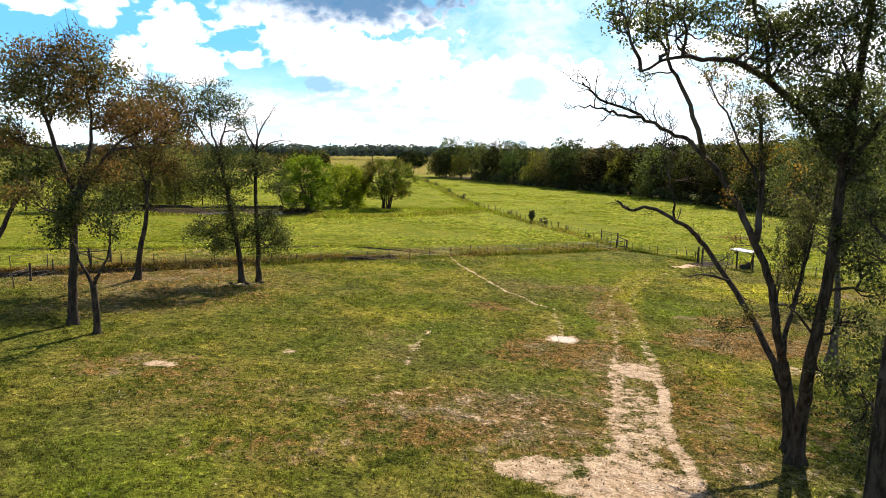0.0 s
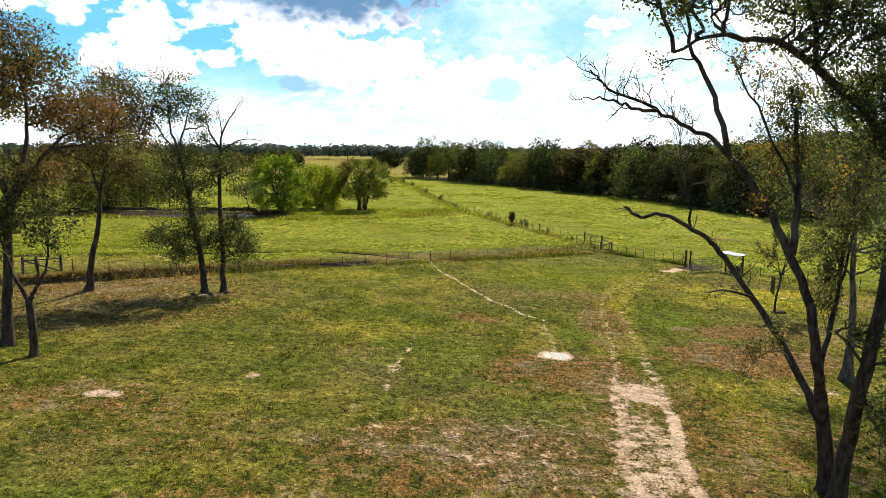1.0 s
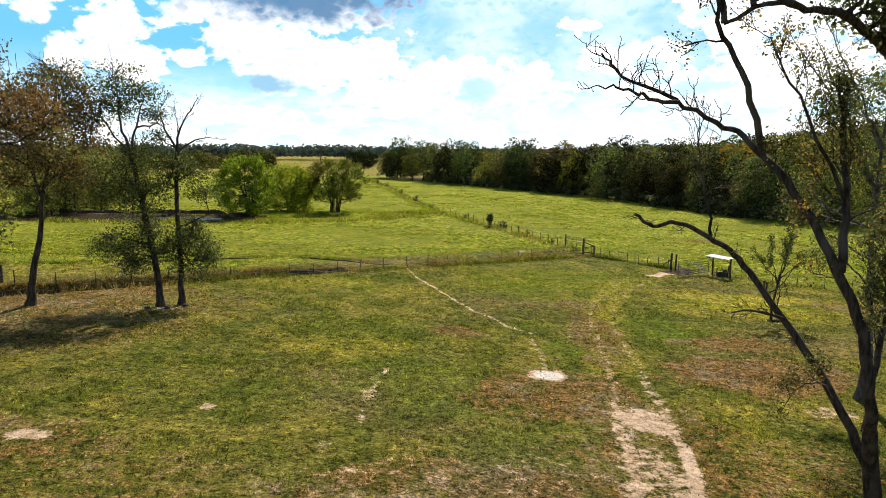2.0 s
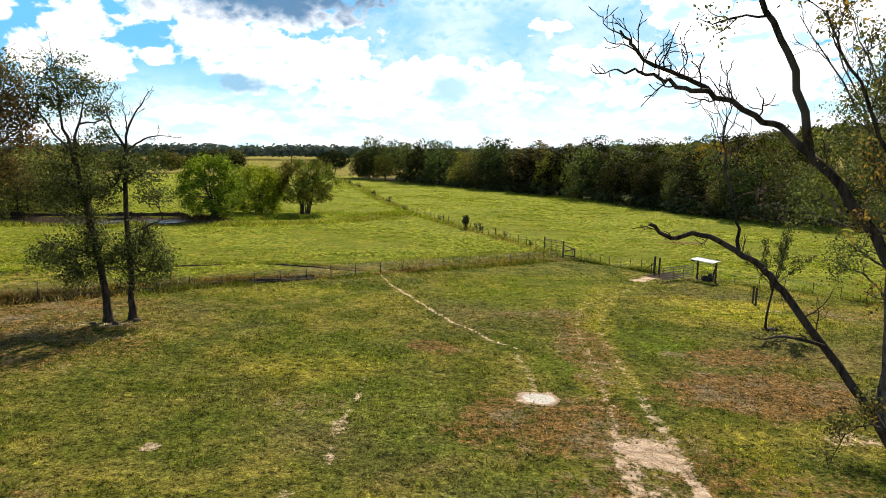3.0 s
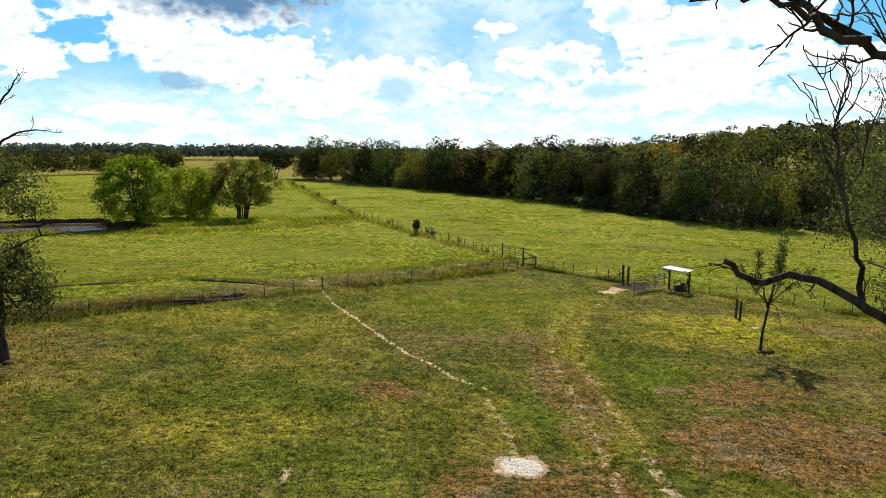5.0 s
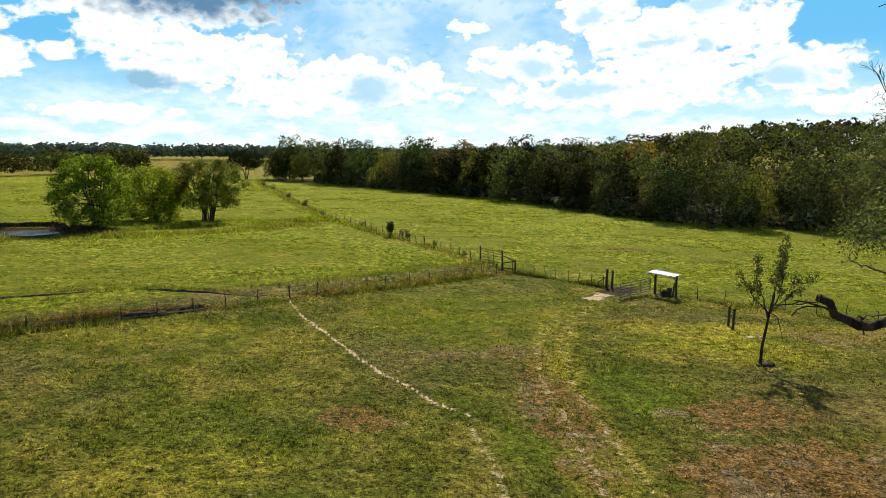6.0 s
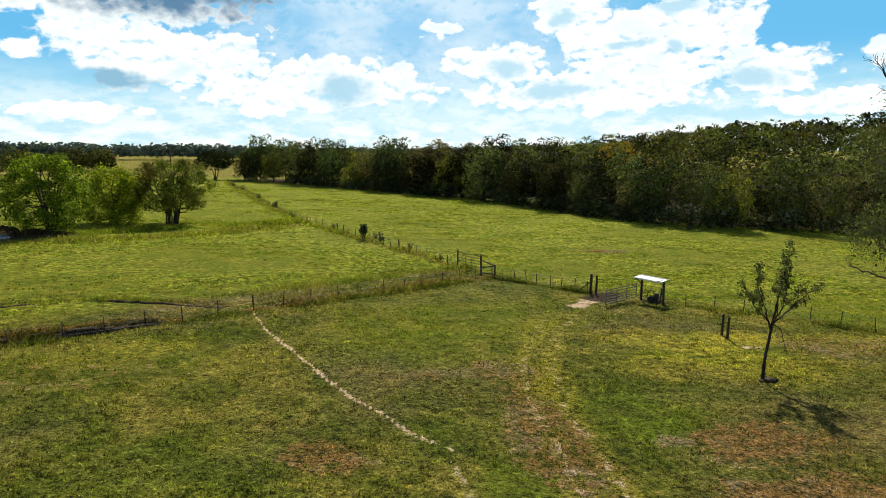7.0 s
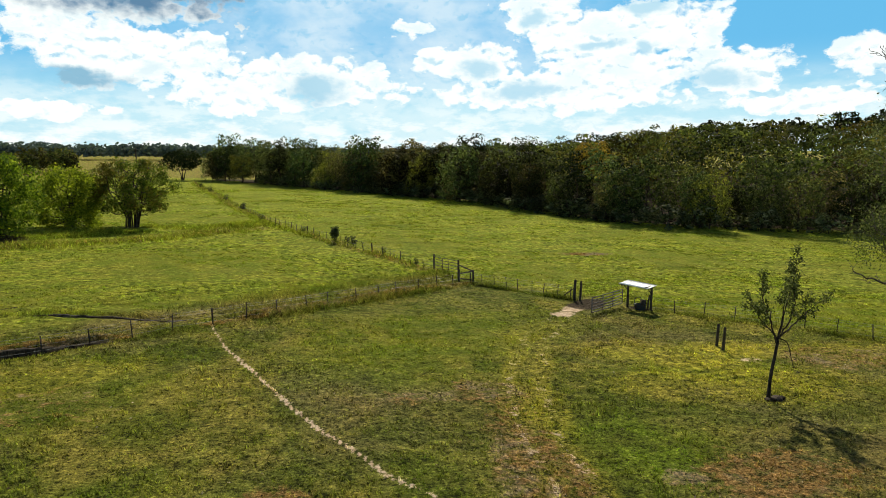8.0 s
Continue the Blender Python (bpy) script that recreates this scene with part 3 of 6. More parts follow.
def wear(x, y):
    """Bare clay, 0 to 1."""
    b = 1.3 * patch(x, y, 6.85, 38.6, 1.1, 1.0)
    for cx, cy, rx, ry, turn, k in ((2.9, 21.2, 1.5, 1.1, 0, 0.85), (9.6, 32.6, 1.3, 1.8, 20, 0.86), (7.6, 26.0, 1.5, 7.5, -14, 0.60), (6.0, 20.0, 2.9, 2.6, 0, 0.86),
                                (25.4, 72.2, 1.4, 1.1, 30, 1), (27.2, 73.8, 2.6, 1.0, 42, 0.85), (29.6, 75.2, 2.5, 1.2, 40, 0.35), (18.4, 33.8, 1.4, 0.9, 0, 0.58), (-13.5, 30.5, 1.0, 0.5, 0, 0.85),
                                (-8.2, 33.6, 0.4, 0.3, 0, 0.8), (30.6, 58.6, 1.0, 0.6, 0, 0.55), (-3.2, 30.0, 0.4, 0.8, 0, 0.5),
                                (-16.0, 51.0, 1.8, 1.0, 0, 0.5), (-20.5, 60.0, 1.2, 0.5, 30, 0.6), (-1.4, 27.5, 3.0, 2.5, 0, 0.30), (3.0, 26.5, 4.0, 4.0, 0, 0.33), (11.5, 21.0, 4.0, 3.0, 0, 0.3)):
        b = np.maximum(b, k * patch(x, y, cx, cy, rx, ry, turn))
    d, run = off_line(x, y, TRAIL)
    b = np.maximum(b, (0.98 + 0.14 * lattice(x, y, 2.6, 16) - 0.35 * ease(0.85, 1.0, run) - 0.3 * ease(0.25, 0.1, run)) * ease(0.16, 0.04, np.abs(d + 0.09 * lattice(x, y, 2.6, 6))))
    d, run = off_line(x, y, [(-2.2, 32.5), (-1.8, 35.0), (-1.4, 38.6), (-0.8, 42.0)])
    b = np.maximum(b, (0.44 + 0.30 * lattice(x, y, 0.9, 18)) * ease(0.42, 0.10, np.abs(d + 0.25 * lattice(x, y, 1.1, 19))) * ease(1.0, 0.85, run))
    d, run = off_line(x, y, [(7.4, 45.5), (7.3, 42.0), (6.9, 39.5)])
    b = np.maximum(b, 0.42 * ease(0.30, 0.10, np.abs(d)))
    for rut in (RUT_LEFT, RUT_RIGHT):
        d, run = off_line(x, y, rut)
        b = np.maximum(b, (0.78 - 0.42 * ease(30, 40, y) + 0.05 * lattice(x, y, 3.0, 7)) * ease(0.48, 0.12, np.abs(d + 0.2 * lattice(x, y, 2.0, 8))))
    return b


def dryness(x, y):
    b = 0 * x
    for cx, cy, rx, ry, turn, k in ((18.0, 39.5, 6.0, 3.6, 10, 0.8), (20.0, 45.5, 4.5, 2.6, 0, 0.62), (6.5, 36.0, 5.0, 4.0, 0, 0.62), (11.8, 47.0, 2.0, 9.0, -10, 0.55), 
                                (37.0, 58.0, 6.0, 3.0, 0, 0.45), (-24.0, 54.0, 11.0, 7.0, 30, 0.55), (-19.5, 45.5, 10.0, 6.5, 35, 0.46), (9.0, 27.0, 5.0, 9.0, -12, 0.5), (3.0, 47.0, 2.2, 1.6, 0, 0.55), (44.6, 103.6, 4.0, 1.6, 0, 0.8), (13.0, 56.0, 2.5, 2.0, 0, 0.5),
                                (1.0, 25.5, 7.0, 4.5, 0, 0.55), (-10.0, 27.0, 6.0, 3.0, 0, 0.35), (14.0, 27.0, 5.0, 5.0, 0, 0.45), (-14.0, 30.0, 5.0, 2.5, 0, 0.45), (-6.0, 22.0, 4.0, 2.0, 10, 0.4), (-3.0, 38.0, 2.0, 1.5, 0, 0.4), (9.5, 56.0, 2.5, 1.2, 0, 0.45), (-30.0, 64.0, 12.0, 5.0, 30, 0.4), (-8.0, 58.0, 6.0, 3.0, 0, 0.3)):
        b = np.maximum(b, k * patch(x, y, cx, cy, rx, ry, turn))
    for line, lo, hi, top in ((DITCH, 0.9, 0.2, 0.62), ([(0.4, 71.6), CROSS_B], 1.0, 0.3, 0.55), ([(21.5, 93), (14.7, 115), (3.9, 166), (-11, 295)], 1.6, 0.5, 0.42), ([(-52, 104), (-36, 106.5), (-22, 112), (-8, 121), (6, 133)], 3.5, 1.0, 0.40)):
        d, _ = off_line(x, y, line)
        b = np.maximum(b, top * ease(lo, hi, np.abs(d - 0.3)))
    return np.maximum(b, 0.45 * ease(322, 350, y))


def strawness(x, y):
    """Yellowed grass, 0 to 1."""
    b = 0 * x
    for cx, cy, rx, ry, turn, k in ((31.4, 60.7, 3.6, 2.2, 0, 0.85), (27.6, 58.9, 3.4, 2.0, 0, 0.6), (24.0, 62.0, 3.5, 2.5, 0, 0.4), (28.0, 54.5, 6.0, 3.5, 0, 0.42), (38.0, 59.0, 5.0, 3.0, 0, 0.4), (13.2, 30.0, 1.4, 6.0, -10, 0.4),
                                (22.5, 55.5, 4.0, 2.5, 0, 0.35), (14.5, 53.5, 1.6, 3.5, -10, 0.5), (10.6, 41.0, 1.4, 3.0, -10, 0.45), (21.0, 67.0, 4.0, 2.0, 30, 0.3), (-6.0, 62.0, 5.0, 2.0, 30, 0.3), (-3.0, 43.0, 4.0, 2.5, 0, 0.3)):
        b = np.maximum(b, k * patch(x, y, cx, cy, rx, ry, turn))
    for rut in (RUT_LEFT, RUT_RIGHT):
        d, _ = off_line(x, y, rut)
        b = np.maximum(b, 0.5 * ease(0.7, 0.2, np.abs(d + 0.3 * lattice(x, y, 2.0, 8))) * ease(38, 42, y) * ease(66, 58, y))
    return b


def lushness(x, y):
    b = 0 * x
    for cx, cy, rx, ry, turn, k in ((16.6, 49.0, 3.2, 4.0, 20, 0.9), (18.0, 46.0, 2.0, 1.2, 0, 0.8), (9.4, 43.5, 2.0, 2.4, 0, 0.7), (0.0, 38.0, 4.5, 3.5, 0, 0.6), (2.5, 34.5, 3.0, 2.0, 0, 0.6), (14.6, 24.5, 3.0, 2.4, 0, 0.7),
                                (-10.0, 20.0, 4.0, 4.0, 0, 0.6), (-2.0, 47.0, 5.0, 4.0, 0, 0.35), (8.0, 62.0, 7.0, 5.0, 0, 0.3), (22.0, 70.0, 6.0, 5.0, 0, 0.35), (4.0, 30.0, 4.0, 2.0, 0, 0.4)):
        b = np.maximum(b, k * patch(x, y, cx, cy, rx, ry, turn))
    return b


def hayfield(x, y):
    """Beyond the cross fence and the fence by the gate."""
    d, _ = off_line(x, y, [CROSS_A, CROSS_B])
    e, _ = off_line(x, y, [(22.8, 85.4), (29.1, 77.2), (33.0, 73.0), (43.4, 61.4), (60.0, 44.0)])
    return np.maximum(ease(3.5, 8.5, d) * (x < 24), ease(0.5, 4.0, e) * (x >= 22)) * 0.9 + 0.1 * ease(80, 120, y) + 0.55 * patch(x, y, 27.5, 59.0, 7.0, 4.5) + 0.5 * patch(x, y, 13.0, 67.0, 9.0, 7.0, 30) + 0.3 * patch(x, y, -6.0, 60.0, 7.0, 6.0)




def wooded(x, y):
    """Floor under the wood, 0 to 1: leaf litter, painted dark for the shade there."""
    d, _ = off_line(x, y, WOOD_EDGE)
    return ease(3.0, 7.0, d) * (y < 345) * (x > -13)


def muddiness(x, y):
    """Wet trampled mud round the pond, under the bank and at the gate, 0 to 1."""
    e = np.hypot((x - POND[0]) / 14.5, (y - POND[1] - 0.30 * (x - POND[0])) / 5.2)
    b = 0.85 * ease(0.5, 0.15, np.abs(e - 1.12))
    d, run = off_line(x, y, DITCH)
    b = np.maximum(b, 0.45 * ease(0.35, 0.10, np.abs(d + 0.4)) * ease(0.99, 0.97, run))
    d, run = off_line(x, y, BANK)
    b = np.maximum(b, 0.30 * ease(0.5, 0.1, np.abs(d + 0.2)))
    d, run = off_line(x, y, FURROW)
    b = np.maximum(b, (0.40 + 0.2 * lattice(x, y, 3.0, 20)) * ease(0.42, 0.10, np.abs(np.abs(d) - 0.85 + 0.2 * lattice(x, y, 4.0, 21))) * ease(0.0, 0.25, run))
    for cx, cy, rx, ry, turn, k in ((29.4, 75.4, 3.0, 1.7, 40, 0.72), (33.0, 73.2, 1.6, 0.9, -60, 0.6), (26.6, 52.4, 0.8, 0.4, 0, 0.7), (20.5, 68.5, 3.0, 1.4, 20, 0.36)):
        b = np.maximum(b, k * patch(x, y, cx, cy, rx, ry, turn))
    return b


def surface(x, y):
    w = wooded(x, y)
    # the wood floor takes the dark mud colour in place of its shade
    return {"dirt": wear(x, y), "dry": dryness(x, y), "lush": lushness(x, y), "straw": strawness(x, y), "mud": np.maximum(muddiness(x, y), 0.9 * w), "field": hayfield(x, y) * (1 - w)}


def build_ground():
    ux = np.concatenate([-np.geomspace(44.4, 2600, 58)[::-1], np.arange(-44, -1.1, 0.4), np.arange(-1, 16.1, 0.16), np.arange(16.4, 48.3, 0.4), np.geomspace(48.8, 2600, 58)])
    uy = np.concatenate([-np.geomspace(1, 800, 26)[::-1] + 12, np.arange(12, 95, 0.33), 95 + np.geomspace(0.35, 60, 62), 155 + np.geomspace(2.5, 3200, 70)])
    X, Y = np.meshgrid(ux, uy)
    x, y = X.ravel(), Y.ravel()
    nx, ny = len(ux), len(uy)
    i = (np.arange(ny - 1)[:, None] * nx + np.arange(nx - 1)[None, :]).ravel()
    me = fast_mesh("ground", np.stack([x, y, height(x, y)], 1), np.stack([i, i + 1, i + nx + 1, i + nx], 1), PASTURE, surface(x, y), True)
    return tagged(new("ground", me), "rough green and brown pasture with bare clay patches", "ground", kind="structure")


def zed(x, y):
    return float(height(np.array([x]), np.array([y]))[0])


build_ground()


def blades(rng, x, y, tall, wide, per, spread, vary=0.5):
    """per single-triangle blades round each tuft, which has a shade of its own."""
    n = len(x) * per
    bx = np.repeat(x, per) + rng.normal(size=n) * np.repeat(spread, per)
    by = np.repeat(y, per) + rng.normal(size=n) * np.repeat(spread, per)
    h = np.repeat(tall, per) * rng.uniform(0.5, 1.3, n)
    w = np.repeat(wide, per)
    a = rng.uniform(0, 2 * np.pi, n)
    lean = rng.normal(size=(n, 2)) * 0.45
    z = height(bx, by) - 0.01
    dx, dy = np.cos(a) * w, np.sin(a) * w
    v = np.stack([np.stack([bx - dx, by - dy, z], 1), np.stack([bx + dx, by + dy, z], 1), np.stack([bx + lean[:, 0] * h, by + lean[:, 1] * h, z + h], 1)], 1).reshape(-1, 3)
    shade = np.clip(np.exp(rng.normal(size=len(x)) * vary), 0.25, 1.45)
    return v, np.arange(3 * n).reshape(n, 3), np.repeat(shade, per * 3)


def grass_object(name, label, v, f, shade, mat):
    s = surface(v[:, 0].astype(float), v[:, 1].astype(float))
    s["shade"] = shade
    return tagged(new(name, fast_mesh(name, v, f, mat, s)), label, "grass", kind="stuff")


def build_grass():
    rng = np.random.default_rng(5)
    n = 118000
    y = 8 + 65 * rng.random(n) ** 1.6
    x = rng.uniform(-1, 1, n) * (0.74 * (y + 6)) + 0.19 * (y - 13)
    b = np.maximum(wear(x, y), 0.6 * dryness(x, y))
    keep = (rng.random(n) > b * 1.5 - 0.2) & (y > 11 + 3 * rng.random(n))
    x, y = x[keep], y[keep]
    k = ease(13, 75, y)
    clump = 0.75 + 0.7 * lattice(x, y, 1.7, 21) + 0.5 * lattice(x, y, 0.5, 22)
    v, f, s = blades(rng, x, y, (0.10 + 0.05 * k) * np.clip(clump, 0.3, 1.8), 0.018 + 0.016 * k, 3, 0.035 + 0.035 * k, 0.5)
    grass_object("pasture_grass", "short green pasture grass with dry tufts", v, f, s, BLADES)
    # coarse tussocks and broad weeds, in drifts
    n = 30000
    y = 15 + 72 * rng.random(n) ** 1.15
    x = rng.uniform(-1, 1, n) * (0.72 * (y + 6)) + 0.19 * (y - 13)
    drift = lattice(x, y, 5.0, 24) + 0.7 * lattice(x, y, 1.6, 25)
    keep = (rng.random(n) < ease(-0.5, 0.7, drift)) & (wear(x, y) < 0.4) & (rng.random(n) > 0.8 * dryness(x, y))
    x, y = x[keep], y[keep]
    k = ease(15, 80, y)
    v, f, s = blades(rng, x, y, (0.07 + 0.05 * k) * rng.uniform(0.6, 1.3, len(x)), 0.030 + 0.030 * k, 5, 0.07 + 0.09 * k, 0.40)
    grass_object("tussock_grass", "coarse green tussocks and weeds in the pasture", v, f, s, BLADES)
    n = 42000
    y = 74 + 190 * rng.random(n) ** 1.9
    x = rng.uniform(-1, 1, n) * (0.80 * y) + 0.16 * y
    drift = lattice(x, y, 11.0, 26) + 0.8 * lattice(x, y, 3.2, 27)
    keep = (hayfield(x, y) > 0.3) & (wooded(x, y) < 0.1) & (np.hypot((x - POND[0]) / 17, (y - POND[1]) / 6) > 1.15) & (rng.random(n) < ease(-0.6, 0.7, drift))
    x, y = x[keep], y[keep]
    k = ease(76, 260, y)
    v, f, s = blades(rng, x, y, (0.10 + 0.12 * k) * rng.uniform(0.5, 1.3, len(x)), 0.09 + 0.14 * k, 8, 0.24 + 0.35 * k, 0.40)
    s = np.minimum(s, 1.05)
    grass_object("hay_grass", "bright yellow-green hayfield grass", v, f, s, BLADES)
    # dead leaves and straw bits on the dry ground
    n = 26000
    y = 14 + 44 * rng.random(n) ** 1.5
    x = rng.uniform(-1, 1, n) * (0.70 * (y + 6)) + 0.19 * (y - 13)
    keep = rng.random(n) < 0.10 + 0.9 * np.maximum(dryness(x, y), 0.7 * wear(x, y))
    x, y = x[keep], y[keep]
    v, f = leaf_quads(rng, np.stack([x, y, height(x, y) + 0.035], 1), 0.075)
    tagged(new("leaf_litter", fast_mesh("leaf_litter", v, f, LITTER)), "dead pale leaves and straw on the ground", "leaf litter", kind="stuff")
    # rank grass along the fences and banks
    lines = [([CROSS_A, CROSS_B], 0.7, 0.48, 5200), ([(p[0] - 0.02, p[1] + 0.04) for p in DITCH], 0.20, 0.27, 9000), ([(p[0] - 0.25, p[1] + 0.45) for p in DITCH], 0.5, 0.26, 6000), ([(22.4, 88), (21.5, 93), (14.7, 115), (7.4, 140), (3.9, 166), (-3.5, 228), (-11, 295)], 0.9, 0.62, 6500),
             ([(22.8, 85.4), (29.1, 77.2)], 0.35, 0.40, 700), ([(33.0, 73.0), (43.4, 61.4), (60.0, 44.0)], 0.4, 0.35, 1500), ([(p[0], p[1] + 0.4) for p in BANK], 0.45, 0.22, 2500),
             ([(-52, 104), (-36, 106.5), (-22, 112), (-8, 121), (6, 133)], 2.4, 0.6, 4500), ([(1.0, 75.5), (12.0, 82.5), (21.5, 89.5)], 3.2, 0.36, 5200), ([(1.5, 73.4), (22.0, 86.0)], 0.8, 0.5, 2600), ([(-12, 139), (-4, 133.5), (8, 139)], 1.6, 0.7, 2600), ([(-62, 115.0), (-44, 120.8), (-29, 124.6)], 0.8, 0.4, 1600), ([(-30, 117), (-20, 124), (-10, 130)], 2.2, 0.6, 2400)]
    vs, fs, shades, c = [], [], [], 0
    for line, width, tall, n in lines:
        line = np.asarray(line, float)
        t = rng.random(n)
        p = np.array([along(line, q)[0] for q in t])
        p += rng.normal(size=p.shape) * width * 0.6
        far = ease(60, 200, p[:, 1])
        patchy = np.clip(0.75 + 0.8 * lattice(p[:, 0], p[:, 1], 3.0, 31), 0.2, 1.5)
        v, f, s = blades(rng, p[:, 0], p[:, 1], tall * patchy, 0.022 + 0.055 * far, 3, 0.10 + 0.25 * far, 0.45)
        vs.append(v), fs.append(f + c), shades.append(s)
        c += len(v)
    grass_object("rank_grass", "tall unmown grass and weeds along the fences", np.concatenate(vs), np.concatenate(fs), np.concatenate(shades), TALL)


build_grass()


def cut_bank(line, tall, broken, seed, label, end):
    """A steep raw earth face with a ragged lip, facing the pasture."""
    rng = np.random.default_rng(seed)
    total = np.linalg.norm(np.diff(np.asarray(line, float), axis=0), axis=1).sum()
    rows = []
    for q in np.arange(0, total * end, 0.22):
        p, way = along(line, q / total)
        side = np.array((-way[1], way[0]))
        gap = np.clip(1.0 - broken + broken * 1.6 * (0.4 + lattice(q, 0.0, 2.3, seed)), 0.0, 1.25) * float(ease(total * end, total * end - 0.8, q))
        k = tall * gap
        jut = 0.13 * lattice(q, 3.0, 0.6, seed) + 0.16 * lattice(q, 9.0, 2.6, seed)
        row = []
        for d, h in ((-0.42, -0.10), (-0.31, 0.05 * k), (-0.26, 0.45 * k), (-0.23, 0.85 * k), (-0.17, 0.97 * k), (-0.02, 0.70 * k)):
            at = p + side * (d + jut + rng.normal() * 0.025)
            foot = p - side * 0.8
            row.append((at[0], at[1], max(zed(*foot) + h, zed(*at) - 0.05) + rng.normal() * 0.13 * min(k, 1.0) if h > 0 else zed(*at) - 0.1))
        rows.append(row)
    m = len(rows[0])
    v = np.array(rows).reshape(-1, 3)
    i = (np.arange(len(rows) - 1)[:, None] * m + np.arange(m - 1)[None, :]).ravel()
    me = fast_mesh("cut_bank", v, np.stack([i, i + m, i + m + 1, i + 1], 1), SOIL)
    tagged(new("cut_bank", me), label, "bank", kind="structure")


cut_bank(DITCH, 0.27, 0.75, 41, "raw dark earth bank under the fence", 0.985)
cut_bank([(-62, 113.6), (-52, 116.6), (-44, 119.4), (-36, 121.8), (-29, 123.2)], 0.45, 0.4, 43, "steep dark mud bank behind the pond", 0.99)
cut_bank(BANK, 0.10, 0.95, 42, "low broken cut bank across the grass", 0.99)


def build_pond():
    a = np.linspace(0, 2 * np.pi, 48, endpoint=False)
    bm = bmesh.new()
    ring = [bm.verts.new((POND[0] + 16 * math.cos(t), POND[1] + 7.5 * math.sin(t) + 5.0 * math.cos(t), POND_LEVEL)) for t in a]
    bm.faces.new(ring)
    me = bpy.data.meshes.new("pond")
    bm.to_mesh(me), bm.free()
    me.materials.append(WATER)
    tagged(new("pond", me), "still dark pond with a muddy bank", "pond", kind="structure")


build_pond()


# ---- trees by the camera's way ----
def spot(x, y, sink=0.12):
    return (x, y, zed(x, y) - sink)


def clump_tree(seed, lines, lobes, leaf_size, per=30, density=1.5, spread=0.26, twigs=5):
    """lines: trunk and main stems as (points, r0, r1). lobes: leaf masses as (x, y, z, radius, half height), each on a bough of its own."""
    g = Grower(seed, 0.12, 45, (3, 3), 0.6, 0.26, 0.0, 0.012)
    rng = g.rng
    runs = []
    for i, (pts, r0, r1) in enumerate(lines):
        line = smooth_line(pts, 4, rng, 0.03)
        g.limb(line, r0, r1, 9 if i == 0 else 6, 0.55 if i == 0 else 0.0)
        runs.append(line)
    nodes = np.concatenate([r[len(r) // 3:] for r in runs])
    cs = []
    for x, y, z, r, hz in lobes:
        c = np.array((x, y, z), float)
        low = nodes[nodes[:, 2] < z - 0.3 * r] if (nodes[:, 2] < z - 0.3 * r).any() else nodes
        at = low[np.argmin(np.linalg.norm((low - c) * (1, 1, 0.7), axis=1))]
        bough = smooth_line([at, at * 0.45 + c * 0.55 + rng.normal(size=3) * 0.25, c + (0, 0, 0.3 * hz)], 4, rng, 0.05)
        g.limb(bough, 0.045 + 0.02 * r, 0.02, 5)
        for k in range(twigs):
            p, way = along(bough, rng.uniform(0.45, 1.0))
            g.shoot(p, g.side_way(way, 60), r * rng.uniform(0.6, 1.0), 0.03, 1, False)
        m = int(density * 15 * (r * r * hz) ** (2 / 3)) + 4
        d = rng.normal(size=(m, 3))
        d /= np.linalg.norm(d, axis=1)[:, None]
        p = c + d * (r, r, hz) * rng.uniform(0.3, 1.1, (m, 1))
        q = np.repeat(p, per, axis=0)
        cs.append(q + rng.normal(size=q.shape) * spread * (1, 1, 0.7))
    return g, leaf_quads(rng, np.concatenate(cs), leaf_size)


